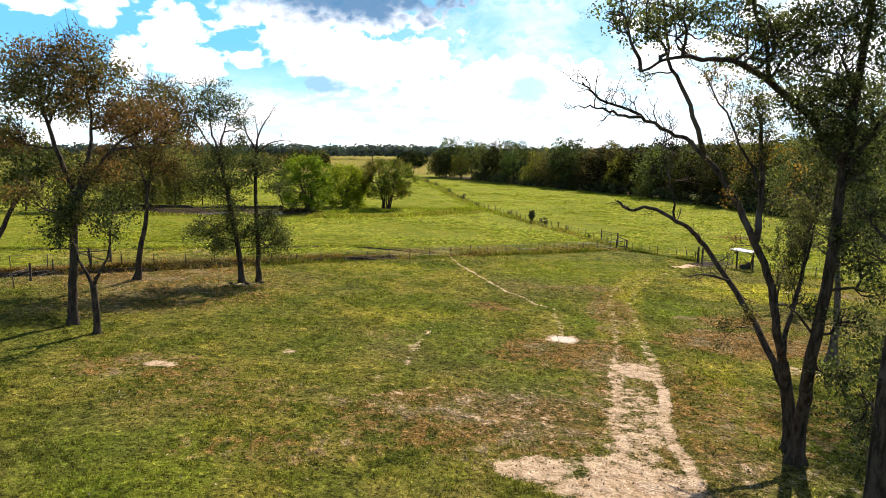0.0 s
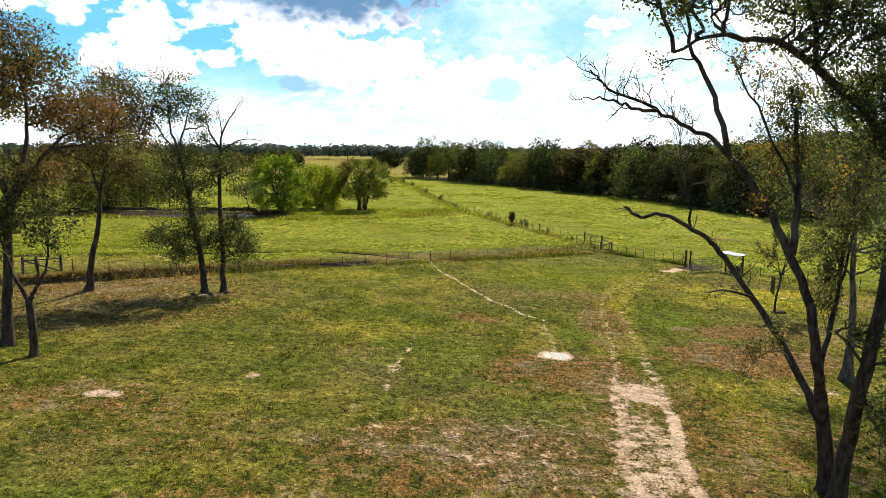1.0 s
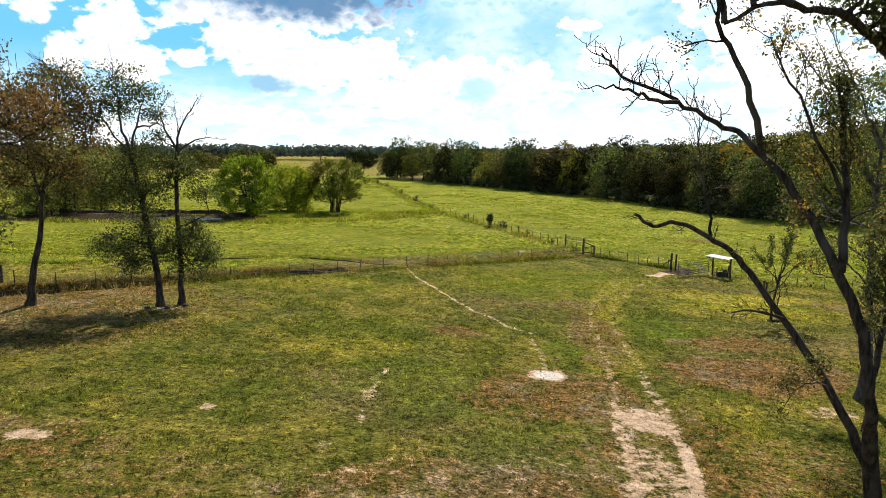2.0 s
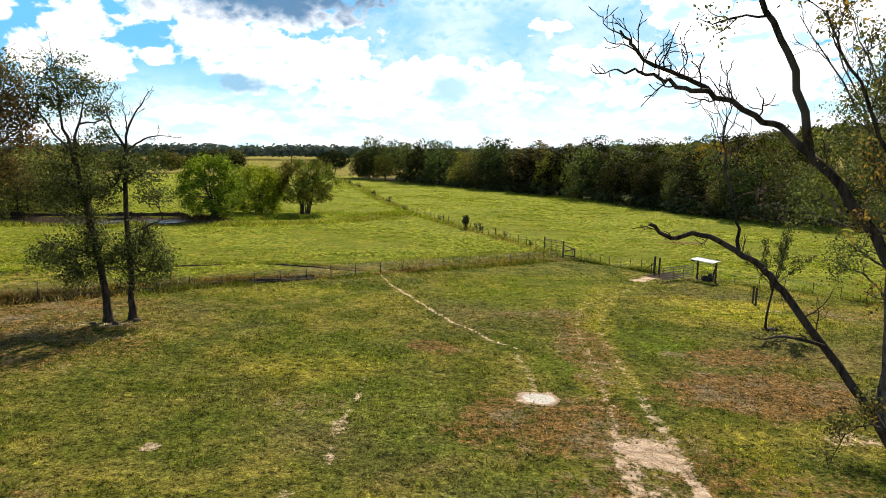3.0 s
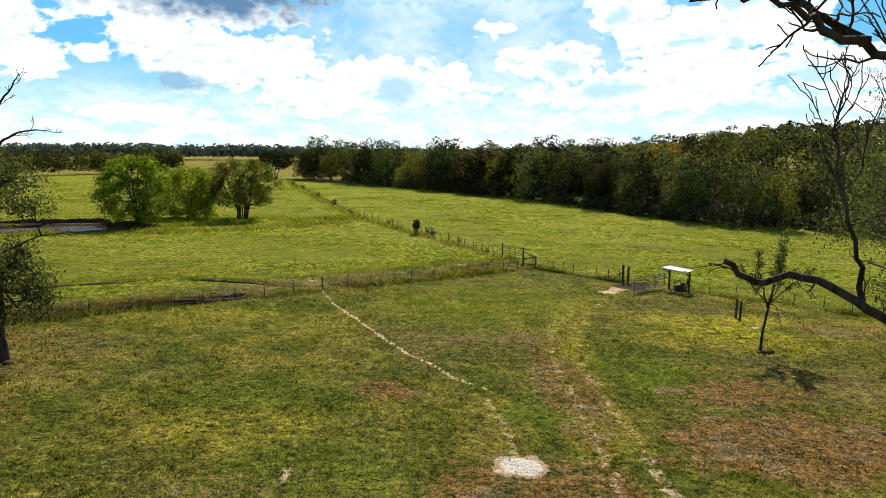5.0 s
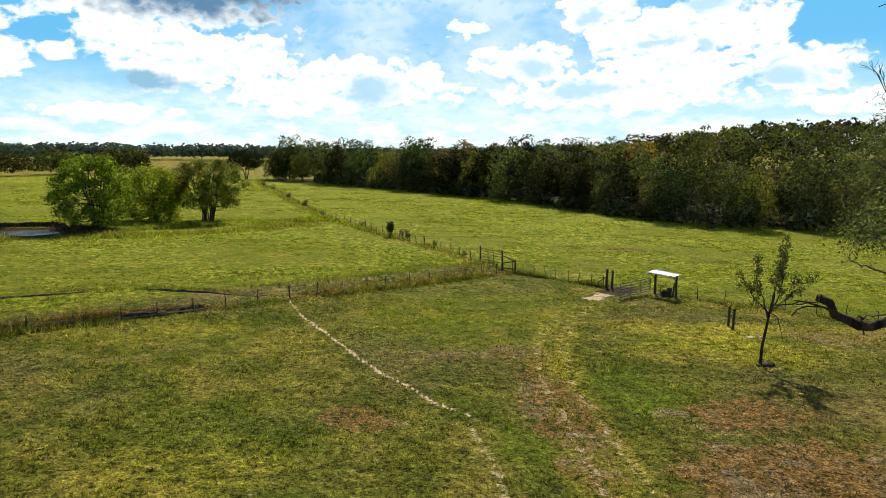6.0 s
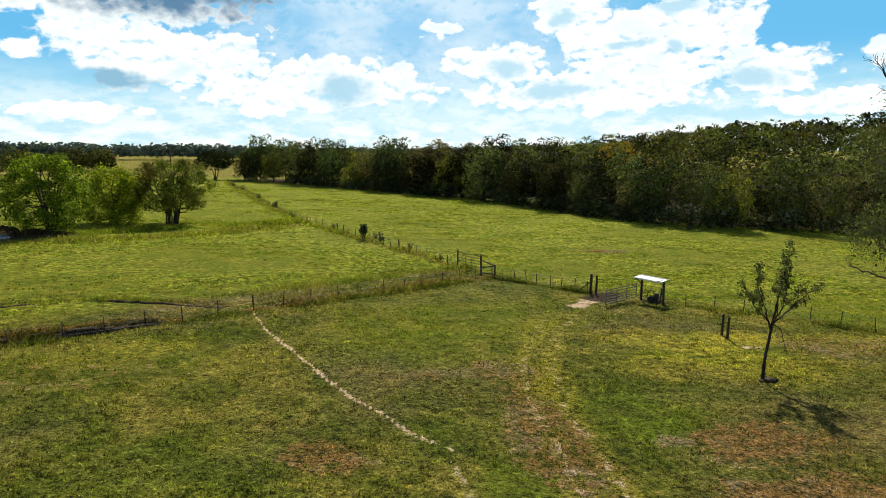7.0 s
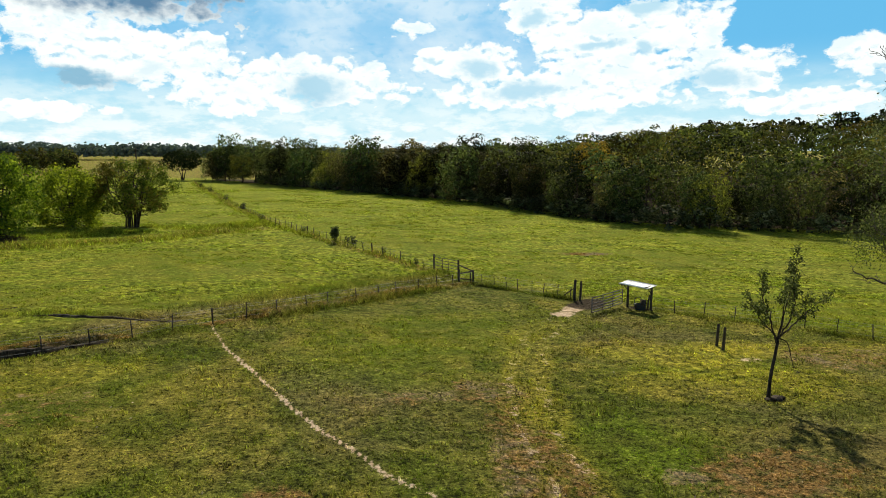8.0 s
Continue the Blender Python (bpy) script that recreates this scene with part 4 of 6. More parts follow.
def leaning_tree():
    """The forked, half-bare tree: one limb low over the pasture, one high with dead ends."""
    bx, by = 12.75, 23.7
    base = spot(bx, by)
    g = Grower(41, lift=0.10, angle=50, kids=(4, 3), ratio=0.55, crook=0.30, twig=0.010)

    def rel(*pts):
        return [np.array(p) - np.array(base) for p in pts]
    trunk = smooth_line(rel(base, (12.7, 23.8, 0.3), (12.45, 23.75, 1.6), (12.1, 23.4, 2.6)), 4)
    g.limb(trunk, 0.28, 0.19, 10, 0.45)
    low = smooth_line(rel((12.5, 23.8, 1.3), (12.0, 24.9, 3.1), (11.4, 26.0, 4.6), (10.5, 27.0, 6.3), (9.9, 27.2, 7.0), (9.15, 27.2, 7.45), (8.3, 27.5, 7.85), (7.6, 27.8, 7.75), (7.05, 27.9, 8.1)), 4, g.rng, 0.03)
    g.limb(low, 0.14, 0.05, 8)
    high = smooth_line(rel((12.1, 23.4, 2.6), (11.5, 22.7, 3.9), (11.1, 22.9, 5.9), (10.6, 23.4, 7.4), (9.95, 24.2, 9.0), (9.4, 24.8, 9.95)), 4, g.rng, 0.03)
    g.limb(high, 0.165, 0.10, 8)
    dead = smooth_line(rel((9.4, 24.8, 9.95), (8.85, 25.1, 10.55), (7.9, 25.1, 11.0), (6.95, 25.5, 11.55), (6.0, 25.3, 11.85), (5.3, 25.1, 12.25), (4.9, 24.9, 12.6)), 4, g.rng, 0.04)
    g.limb(dead, 0.095, 0.025, 7)
    lower = smooth_line(rel((7.2, 25.4, 11.4), (6.3, 25.0, 11.45), (5.4, 24.7, 11.7), (4.75, 24.6, 11.75)), 4, g.rng, 0.05)
    g.limb(lower, 0.07, 0.02, 5)
    up = smooth_line(rel((9.4, 24.8, 9.95), (8.65, 24.5, 11.8), (8.05, 24.65, 13.1), (7.75, 24.6, 14.5), (7.5, 24.5, 16.0)), 4, g.rng, 0.04)
    g.limb(up, 0.10, 0.03, 6)
    g.dress(dead, 2.0, 0.045, 1, False, start=0.25, count=15, spread=48)
    g.dress(lower, 1.3, 0.04, 1, False, start=0.3, count=5)
    g.dress(up, 2.2, 0.06, 1, True, start=0.45, count=6)
    shoot = smooth_line(rel((9.25, 27.2, 7.45), (9.2, 27.4, 8.5), (9.0, 27.7, 9.7), (9.0, 27.7, 11.0)), 4, g.rng, 0.04)
    g.limb(shoot, 0.055, 0.014, 5)
    keep = list(g.spots)
    g.lift = 0.14
    g.dress(shoot, 2.5, 0.028, 1, False, start=0.3, count=14, spread=52)
    g.lift = 0.05
    g.dress(low, 1.6, 0.05, 1, False, start=0.35, count=9, spread=55)
    stub = smooth_line(rel((11.15, 26.2, 5.05), (10.7, 26.1, 5.2), (10.2, 26.5, 5.25), (9.79, 26.7, 5.13)), 3)
    g.limb(stub, 0.06, 0.03, 5)
    g.dress(stub, 0.9, 0.025, 1, False, start=0.2, count=8, spread=60)
    g.spots = keep
    g.lift = 0.25
    mid = smooth_line(rel((10.75, 23.2, 7.0), (11.0, 23.6, 8.8), (11.1, 24.0, 10.2), (11.0, 24.0, 11.4)), 4, g.rng, 0.03)
    g.limb(mid, 0.12, 0.05, 6)
    g.dress(mid, 2.7, 0.045, 2, True, start=0.25, count=11, spread=46)
    side = smooth_line(rel((11.0, 23.6, 8.8), (10.3, 23.8, 10.4), (9.5, 23.9, 11.8), (8.9, 23.9, 12.9)), 4, g.rng, 0.04)
    g.limb(side, 0.06, 0.02, 5)
    g.dress(side, 2.0, 0.03, 1, True, start=0.3, count=9, spread=45)
    east = smooth_line(rel((12.1, 23.6, 2.5), (12.7, 24.2, 4.2), (13.2, 24.6, 5.8), (13.6, 24.8, 7.4)), 4, g.rng, 0.04)
    g.limb(east, 0.11, 0.03, 6)
    g.dress(east, 2.3, 0.04, 2, True, start=0.3, count=9, spread=48)
    far = smooth_line(rel((12.75, 24.25, 4.3), (13.5, 25.0, 6.4), (14.1, 25.5, 8.6), (14.5, 25.6, 10.4)), 4, g.rng, 0.04)
    g.limb(far, 0.09, 0.03, 6)
    g.dress(far, 2.4, 0.04, 2, True, start=0.2, count=10, spread=50)
    g.dress(high, 1.6, 0.04, 1, True, start=0.3, count=5, spread=70)
    spray = smooth_line(rel((12.1, 24.7, 2.9), (11.3, 24.5, 3.6), (10.7, 24.4, 3.5), (10.2, 24.3, 3.0)), 3, g.rng, 0.03)
    g.limb(spray, 0.035, 0.01, 4)
    g.dress(spray, 1.1, 0.02, 1, True, start=0.3, count=7, spread=55)
    finish_tree("leaning_tree", base, g, "leaning forked tree with bare dead limbs and sparse leaves", LEAF_YELLOW, BARK, g.leaves(9, 0.072, 0.16, 0.3, 0.72))


def big_oak():
    """The tall dark trees beside it."""
    base = spot(12.4, 22.6)

    def rel(*pts):
        return [np.array(p) - np.array(base) for p in pts]

    def lobe(x, y, z, r, hz):
        return (x - base[0], y - base[1], z - base[2], r, hz)
    trunk = rel(base, (12.3, 22.3, 1.2), (12.0, 21.4, 3.4), (12.05, 20.9, 6.5), (12.2, 20.8, 9.6), (12.6, 21.0, 13.0), (13.0, 21.2, 16.0))
    arm = rel((12.2, 20.8, 9.6), (11.2, 21.2, 11.2), (10.0, 21.3, 12.2), (8.6, 20.6, 12.75), (7.4, 20.0, 12.7), (6.4, 19.3, 12.75), (5.4, 19.2, 12.3))
    arm2 = rel((10.0, 21.3, 12.2), (9.3, 20.7, 13.8), (8.6, 20.2, 15.2), (8.4, 20.0, 16.6))
    arm3 = rel((12.2, 20.8, 9.4), (12.9, 20.3, 11.0), (13.8, 20.0, 12.6))
    masses = [lobe(*q) for q in ((12.1, 20.6, 13.8, 1.3, 0.9), (13.1, 20.6, 12.3, 1.2, 0.9), (11.4, 20.9, 11.9, 1.0, 0.7), (12.5, 20.6, 10.9, 1.0, 0.8), (13.4, 20.7, 14.3, 1.4, 0.9), (9.5, 20.6, 13.7, 0.9, 0.6), (8.4, 20.3, 14.5, 1.0, 0.7),
                                 (5.5, 19.4, 13.5, 0.9, 0.55), (4.8, 19.3, 13.9, 0.7, 0.5), (6.3, 19.6, 14.0, 0.8, 0.5), (12.7, 20.8, 9.3, 0.9, 0.8), (12.2, 20.6, 7.6, 0.7, 0.7), (13.1, 20.8, 6.4, 0.8, 0.7), (10.6, 21.0, 13.6, 1.0, 0.7),
                                 (9.2, 20.8, 12.9, 0.8, 0.5), (10.4, 20.6, 12.5, 0.9, 0.6), (11.3, 20.5, 13.1, 0.9, 0.6), (10.1, 20.8, 13.8, 0.8, 0.5), (11.8, 20.5, 12.0, 0.8, 0.6), (8.5, 21.0, 13.7, 0.7, 0.45), (11.4, 20.6, 11.0, 0.8, 0.6), (11.9, 20.5, 10.5, 0.7, 0.6), (10.8, 20.5, 14.0, 0.8, 0.5), (11.2, 20.4, 15.2, 1.3, 0.8), (9.6, 20.2, 16.2, 1.2, 0.7), (12.8, 20.8, 16.4, 1.5, 0.9), (10.9, 21.4, 11.6, 1.0, 0.8), (11.7, 21.4, 10.3, 1.0, 0.8), (12.7, 21.3, 9.9, 1.1, 0.9), (13.4, 21.5, 8.3, 1.1, 0.9), (13.7, 21.3, 11.0, 1.2, 0.9), (13.0, 21.6, 7.2, 0.9, 0.8), (13.2, 21.0, 4.6, 0.8, 0.8), (13.0, 21.2, 2.9, 0.8, 0.7), (12.1, 20.8, 15.0, 1.2, 0.8), (7.2, 19.8, 13.9, 0.7, 0.45), (11.9, 21.2, 5.0, 0.5, 0.5))]
    g, lv = clump_tree(52, [(trunk, 0.27, 0.09), (arm, 0.15, 0.035), (arm2, 0.08, 0.025), (arm3, 0.11, 0.03)], masses, 0.085, 26, 3.3, 0.17, 8)
    finish_tree("oak_tree", base, g, "tall dark-leaved oak with long bare limbs", LEAF_DARK, BARK, lv)
    base = spot(12.0, 17.6)
    trunk = rel(base, (12.0, 17.7, 2.0), (12.3, 17.9, 6.0), (13.0, 18.1, 11.0), (13.6, 18.2, 15.0))
    masses = [lobe(*q) for q in ((12.6, 18.2, 4.2, 0.8, 0.7), (12.9, 18.5, 6.2, 0.8, 0.8), (11.9, 18.3, 2.4, 0.6, 0.6), (12.5, 18.8, 8.4, 0.9, 0.8), (13.3, 18.6, 10.4, 1.1, 0.9), (13.0, 18.6, 12.8, 1.3, 0.9), (14.4, 18.3, 14.4, 1.6, 1.0),
                                 (12.6, 19.0, 14.8, 1.2, 0.8), (13.4, 18.0, 16.4, 1.6, 1.0), (13.6, 19.2, 7.2, 0.9, 0.8), (12.8, 18.9, 0.9, 0.8, 0.6))]
    g, lv = clump_tree(53, [(trunk, 0.36, 0.08)], masses, 0.088, 26, 3.3, 0.17, 7)
    finish_tree("oak_tree", base, g, "broad dark oak trunk hung with leaves", LEAF_DARK, BARK, lv)


def paddock_trees():
    # tall tree with rusty top
    g, lv = clump_tree(11, [([(0, 0, 0), (0.12, 0.1, 2.4), (0.35, 0.2, 5.0), (0.6, 0.2, 7.4)], 0.27, 0.20), ([(0.6, 0.2, 7.3), (-0.1, 0.2, 9.5), (-0.7, 0.1, 11.8), (-0.9, 0.1, 14.0)], 0.17, 0.06),
                            ([(0.6, 0.2, 7.2), (1.3, 0.2, 9.0), (1.7, 0.3, 11.0), (1.6, 0.3, 13.6)], 0.16, 0.05), ([(0.6, 0.2, 7.0), (1.8, 0, 8.6), (3.2, -0.1, 10.2), (4.9, 0.1, 11.2)], 0.13, 0.04)],
                       [(-1.2, 0, 14.4, 2.3, 1.5), (0.9, 0.5, 15.0, 2.2, 1.4), (2.6, 0, 13.7, 1.9, 1.3), (-2.9, 0.5, 13.0, 1.8, 1.2), (0.5, -1, 13.1, 2.2, 1.2), (4.3, 0, 11.9, 1.9, 1.1), (-0.5, 1.5, 12.4, 2.0, 1.1),
                        (5.6, 0.5, 10.6, 1.4, 0.9), (2.6, 0.6, 11.6, 1.7, 0.9), (-2.4, 0, 10.6, 1.5, 0.8), (1.2, 0.3, 8.6, 1.5, 0.9), (2.6, 0, 8.6, 1.5, 0.8), (-1.6, -0.3, 7.5, 1.3, 0.8), (0.9, -0.4, 6.6, 1.2, 0.7)], 0.125, 40, 1.3, 0.30, 10)
    finish_tree("pasture_tree", spot(-21.3, 37.0), g, "tall tree with rust-tinted autumn crown", LEAF_RUST, BARK, lv, group="pasture trees")
    # tree at the fence corner, leaning in
    g, lv = clump_tree(12, [([(0, 0, 0), (1.2, 0, 3.0), (2.6, 0, 5.6), (4.2, 0, 7.8)], 0.26, 0.09), ([(1.2, 0, 3.0), (1.5, 0.2, 6.0), (1.4, 0.3, 10.0)], 0.15, 0.05)],
                       [(4.2, 0, 9.2, 2.0, 1.1), (2.2, 0.5, 10.4, 2.2, 1.2), (5.6, 0, 8.1, 1.4, 0.7), (0.5, 0, 11.4, 2.2, 1.2), (3.4, 0.3, 7.8, 1.6, 0.7)], 0.17, 30, 1.2)
    finish_tree("pasture_tree", spot(-32.2, 45.2), g, "leaning tree at the fence corner with olive leaves", LEAF_OAK, BARK, lv, group="pasture trees")
    # young forked tree beside it
    g = Grower(13, lift=0.12, kids=(3, 3), crook=0.28)
    g.limb(smooth_line([(0, 0, 0), (0.05, 0, 1.3), (-0.05, 0.05, 2.9)], 4), 0.20, 0.17, 8, 0.4)
    for fork in ([(-0.05, 0.05, 2.8), (-0.55, 0.1, 3.7), (-1.0, 0.2, 4.8), (-1.3, 0.1, 6.6)], [(-0.05, 0.05, 2.8), (0.4, 0.0, 3.5), (0.9, 0.1, 4.6), (1.3, 0.1, 6.8)]):
        line = smooth_line(fork, 4, g.rng, 0.03)
        g.limb(line, 0.12, 0.03, 6)
        g.dress(line, 2.2, 0.05, 1, True, start=0.5, count=8)
    finish_tree("pasture_tree", spot(-19.1, 35.4), g, "small forked tree with thin foliage", LEAF_OAK, BARK, g.leaves(12, 0.14, 0.3), group="pasture trees")
    # leaning tree behind
    g, lv = clump_tree(17, [([(0, 0, 0), (0.45, 0, 2.5), (0.9, 0.1, 4.6), (1.2, 0.2, 7.0), (1.9, 0.2, 10.0), (2.6, 0.1, 13.5)], 0.25, 0.06), ([(1.2, 0.2, 7.0), (0.6, 0.2, 9.0), (0.4, 0.2, 11.5)], 0.13, 0.05)],
                       [(2.5, 0, 14.3, 1.9, 1.2), (3.8, 0, 13.0, 1.7, 1.1), (0.8, 0.4, 13.0, 2.0, 1.1), (2.6, -0.5, 11.9, 2.2, 1.1), (0.2, 0, 10.9, 2.0, 1.0), (3.8, 0.4, 10.6, 1.8, 1.0), (1.6, 0, 9.2, 2.2, 1.0), (-0.8, 0.3, 8.4, 1.6, 0.9),
                        (3.4, -0.3, 8.2, 1.7, 0.9), (-1.6, 0, 9.8, 1.4, 0.8)], 0.130, 40, 1.3, 0.30, 9)
    finish_tree("pasture_tree", spot(-24.0, 50.8), g, "leaning tree with rust and olive autumn leaves", LEAF_RUST, BARK, lv, group="pasture trees")
    # oak with a low skirt of leaves
    g, lv = clump_tree(19, [([(0, 0, 0), (-0.1, 0, 2.0), (-0.5, 0.1, 5.0), (-1.0, 0.2, 8.0), (-1.4, 0.1, 10.4)], 0.25, 0.13), ([(-1.4, 0.1, 10.3), (-1.9, 0.2, 12.0), (-2.0, 0.1, 14.8)], 0.11, 0.03),
                            ([(-1.4, 0.1, 10.3), (-0.9, 0, 11.8), (-0.4, 0.1, 13.4)], 0.10, 0.03), ([(-1.35, 0.1, 10.0), (-2.3, 0.2, 11.2), (-3.2, 0.2, 12.6)], 0.09, 0.03)],
                       [(-1.8, 0, 14.6, 1.5, 1.0), (-2.9, 0.2, 13.2, 1.4, 0.9), (-0.4, 0, 13.8, 1.3, 0.9), (-1.6, -0.3, 12.9, 1.0, 0.7), (0.2, 0.2, 12.4, 0.9, 0.6), (-3.6, 0, 12.2, 0.9, 0.5), (-1.6, 0, 9.0, 2.1, 1.2), (-2.6, 0.3, 7.7, 1.8, 1.0),
                        (-0.4, -0.3, 7.5, 1.5, 1.0), (-1.2, 0.2, 10.2, 1.4, 0.8), (-0.9, 0, 6.2, 1.3, 0.8), (-2.4, -0.3, 4.6, 1.3, 1.0), (-1.3, -0.6, 3.9, 1.3, 1.3), (-3.3, 0, 3.8, 0.9, 0.6), (-0.3, 0.4, 4.2, 1.2, 1.2), (-1.6, 0.2, 2.9, 1.1, 0.8), (-0.9, 0.3, 5.1, 1.1, 0.9)], 0.115, 38, 1.3, 0.30, 9)
    finish_tree("pasture_tree", spot(-16.1, 51.5), g, "oak with forked top and low leafy skirt", LEAF_OAK, BARK, lv, group="pasture trees")
    # dying tree with bare top
    dead = [([(0.2, 0.1, 10.4), (-0.5, 0.1, 11.8), (-0.7, 0, 12.9), (-0.2, 0, 13.9)], 0.09, 0.02), ([(0.2, 0.1, 10.5), (0.5, 0, 11.9), (1.2, 0.1, 13.0), (1.7, 0.1, 13.8)], 0.09, 0.02),
            ([(0.2, 0.1, 10.2), (1.0, 0.1, 10.9), (2.0, 0, 11.2), (2.9, 0, 11.15)], 0.08, 0.02), ([(0.05, 0.05, 5.4), (0.9, 0.1, 5.7), (1.9, 0, 6.2), (3.1, 0.1, 6.3)], 0.08, 0.02), ([(0.4, 0, 11.4), (0.3, 0, 12.4), (0.2, 0.1, 13.3)], 0.05, 0.015)]
    g, lv = clump_tree(23, [([(0, 0, 0), (0.05, 0, 3.0), (0.0, 0.1, 6.0), (0.1, 0.1, 9.0), (0.2, 0.1, 10.5)], 0.20, 0.11)] + dead,
                       [(0.2, 0, 9.7, 1.2, 0.8), (1.2, 0.2, 8.9, 1.3, 0.8), (-0.6, 0, 8.5, 1.0, 0.7), (1.8, 0, 7.7, 1.0, 0.7), (-1.1, 0.1, 11.2, 0.7, 0.8), (0.8, -0.3, 4.6, 1.5, 1.0), (1.6, 0.1, 3.8, 1.1, 0.8), (-0.2, -0.2, 4.0, 1.3, 1.0),
                        (0.6, 0.2, 2.7, 1.2, 0.9), (1.0, 0.1, 5.4, 1.0, 0.8), (1.9, -0.2, 3.2, 0.9, 0.8)], 0.115, 38, 1.3, 0.30, 9)
    for pts, r0, r1 in dead:
        g.dress(smooth_line(pts, 4), 1.2, 0.03, 1, False, start=0.35, count=5, spread=40)
    finish_tree("pasture_tree", spot(-15.0, 52.3), g, "half-dead tree with bare top and leafy skirt", LEAF_OAK, BARK, lv, group="pasture trees")
    # small sparse tree on the lane side
    g = Grower(29, lift=0.24, angle=40, kids=(4, 3), crook=0.22, twig=0.008)
    line = smooth_line([(0, 0, 0), (0.05, 0, 1.2), (0.30, 0.05, 2.4), (0.42, 0.08, 3.0)], 4)
    g.limb(line, 0.085, 0.065, 8, 0.7)
    for fork in ([(0.38, 0.08, 2.8), (0.1, 0.1, 3.4), (-0.6, 0.2, 4.1), (-1.25, 0.1, 5.0)], [(0.42, 0.1, 3.0), (0.7, 0.1, 4.4), (1.0, 0, 5.8), (1.3, 0.1, 7.2)], [(0.42, 0.1, 3.0), (1.0, -0.1, 3.7), (1.8, -0.2, 4.4), (2.5, -0.3, 4.9)],
                 [(0.4, 0.08, 2.9), (0.35, 0.5, 3.8), (0.2, 0.9, 4.8), (0.3, 1.0, 5.8)], [(0.45, 0.1, 3.1), (0.5, -0.4, 4.0), (0.45, -0.7, 5.0), (0.1, -0.8, 5.9)], [(0.5, 0.1, 3.3), (1.1, 0.5, 4.2), (1.5, 0.8, 5.0), (1.9, 0.9, 5.9)]):
        f = smooth_line([((x - 0.4) * 1.02 + 0.4, y * 1.1, z) for x, y, z in fork], 4, g.rng, 0.03)
        g.limb(f, 0.05, 0.012, 5)
        g.dress(f, 1.05, 0.02, 1, True, start=0.3, count=8)
    snapped = smooth_line([(0.42, 0.08, 3.1), (0.75, -0.15, 2.9), (0.95, -0.25, 2.2), (1.15, -0.3, 1.5)], 4)
    g.limb(snapped, 0.035, 0.01, 5)
    g.dress(snapped, 0.7, 0.014, 1, False, start=0.4, count=5)
    finish_tree("small_tree", spot(26.35, 52.6), g, "small slender tree with sparse dark leaves", LEAF_OAK, BARK, g.leaves(4, 0.10, 0.10, 0.3))
    # trees at the paddock's east side
    for seed, x, y, h, w, low, dense, leaf, label in ((31, 21.3, 36.0, 16.5, 9.0, 0.36, 2.0, LEAF_OAK, "spreading tree with sparse olive leaves"), (37, 38.6, 53.8, 17.0, 8.5, 0.46, 1.1, LEAF_OAK, "tall thin-leaved tree with bare top beside the fence"),
                                                  (43, 29.0, 40.0, 13.0, 7.0, 0.45, 1.4, LEAF_OAK, "bushy tree with dark green leaves")):
        lobes = []
        rng = np.random.default_rng(seed)
        for i in range(22):
            u = low + (0.92 - low) * (i + rng.random()) / 22
            a = i * 2.4
            d = w * 0.5 * math.sin(math.pi * min(1.0, 0.2 + 0.78 * u)) ** 0.7 * rng.uniform(0.4, 1.0)
            lobes.append((d * math.cos(a), d * math.sin(a), h * u, rng.uniform(0.7, 1.4), rng.uniform(0.5, 0.9)))
        if seed == 37:
            lobes += [(-4.6, 1.2, 12.4, 1.1, 0.9), (-3.6, 1.0, 13.6, 1.2, 1.0), (-2.6, 0.6, 15.0, 1.2, 1.0), (-3.4, 1.2, 11.2, 1.4, 1.0), (-2.4, 1.0, 9.6, 1.6, 1.1), (-3.4, 1.4, 8.2, 1.5, 1.0), (-2.2, 1.6, 7.0, 1.4, 0.9),
                      (-1.6, 1.2, 12.4, 1.5, 1.0), (-1.2, 1.4, 8.6, 1.6, 1.1)]
        stem = [(0, 0, 0), (0.1, 0, h * 0.2), (-0.1, 0.2, h * 0.5), (0.2, 0.1, h * 0.95)]
        g, lv = clump_tree(seed, [(stem, 0.26, 0.04)], lobes, 0.085, 32, dense, 0.34, 4)
        for k in range(4):
            top = smooth_line([along(smooth_line(stem, 4), 0.62 + 0.07 * k)[0], (2.6 * math.cos(k * 0.8 + 2.0), 2.0 * math.sin(k * 0.8 + 2.0), h * 0.88), (4.6 * math.cos(k * 0.8 + 2.0), 3.0 * math.sin(k * 0.8 + 2.0), h * 1.04)], 4, g.rng, 0.06)
            g.limb(top, 0.07, 0.015, 5)
            g.dress(top, 2.2, 0.03, 1, False, start=0.3, count=8, spread=38)
        if seed == 37:
            bough = smooth_line([(-0.1, 0.2, 4.6), (-1.2, 1.6, 5.0), (-2.0, 2.4, 5.35), (-2.75, 2.95, 5.75)], 4, g.rng, 0.05)
            g.limb(bough, 0.10, 0.03, 6)
            g.dress(bough, 1.4, 0.03, 1, False, start=0.4, count=6)
        finish_tree("paddock_tree", spot(x, y), g, label, leaf, BARK_GREY, lv, group="trees east of the track")
    # brush under the leaning trees
    for seed, x, y, h in ((61, 15.2, 22.5, 3.6),):
        g = Grower(seed, lift=0.2, angle=45, kids=(4, 3), crook=0.25, twig=0.007)
        for i in range(7):
            a = i * 2.4
            g.shoot((0.25 * math.cos(a), 0.25 * math.sin(a), 0), (math.cos(a) * 0.6, math.sin(a) * 0.6, 1), h * g.rng.uniform(0.6, 1.0), 0.03, 2)
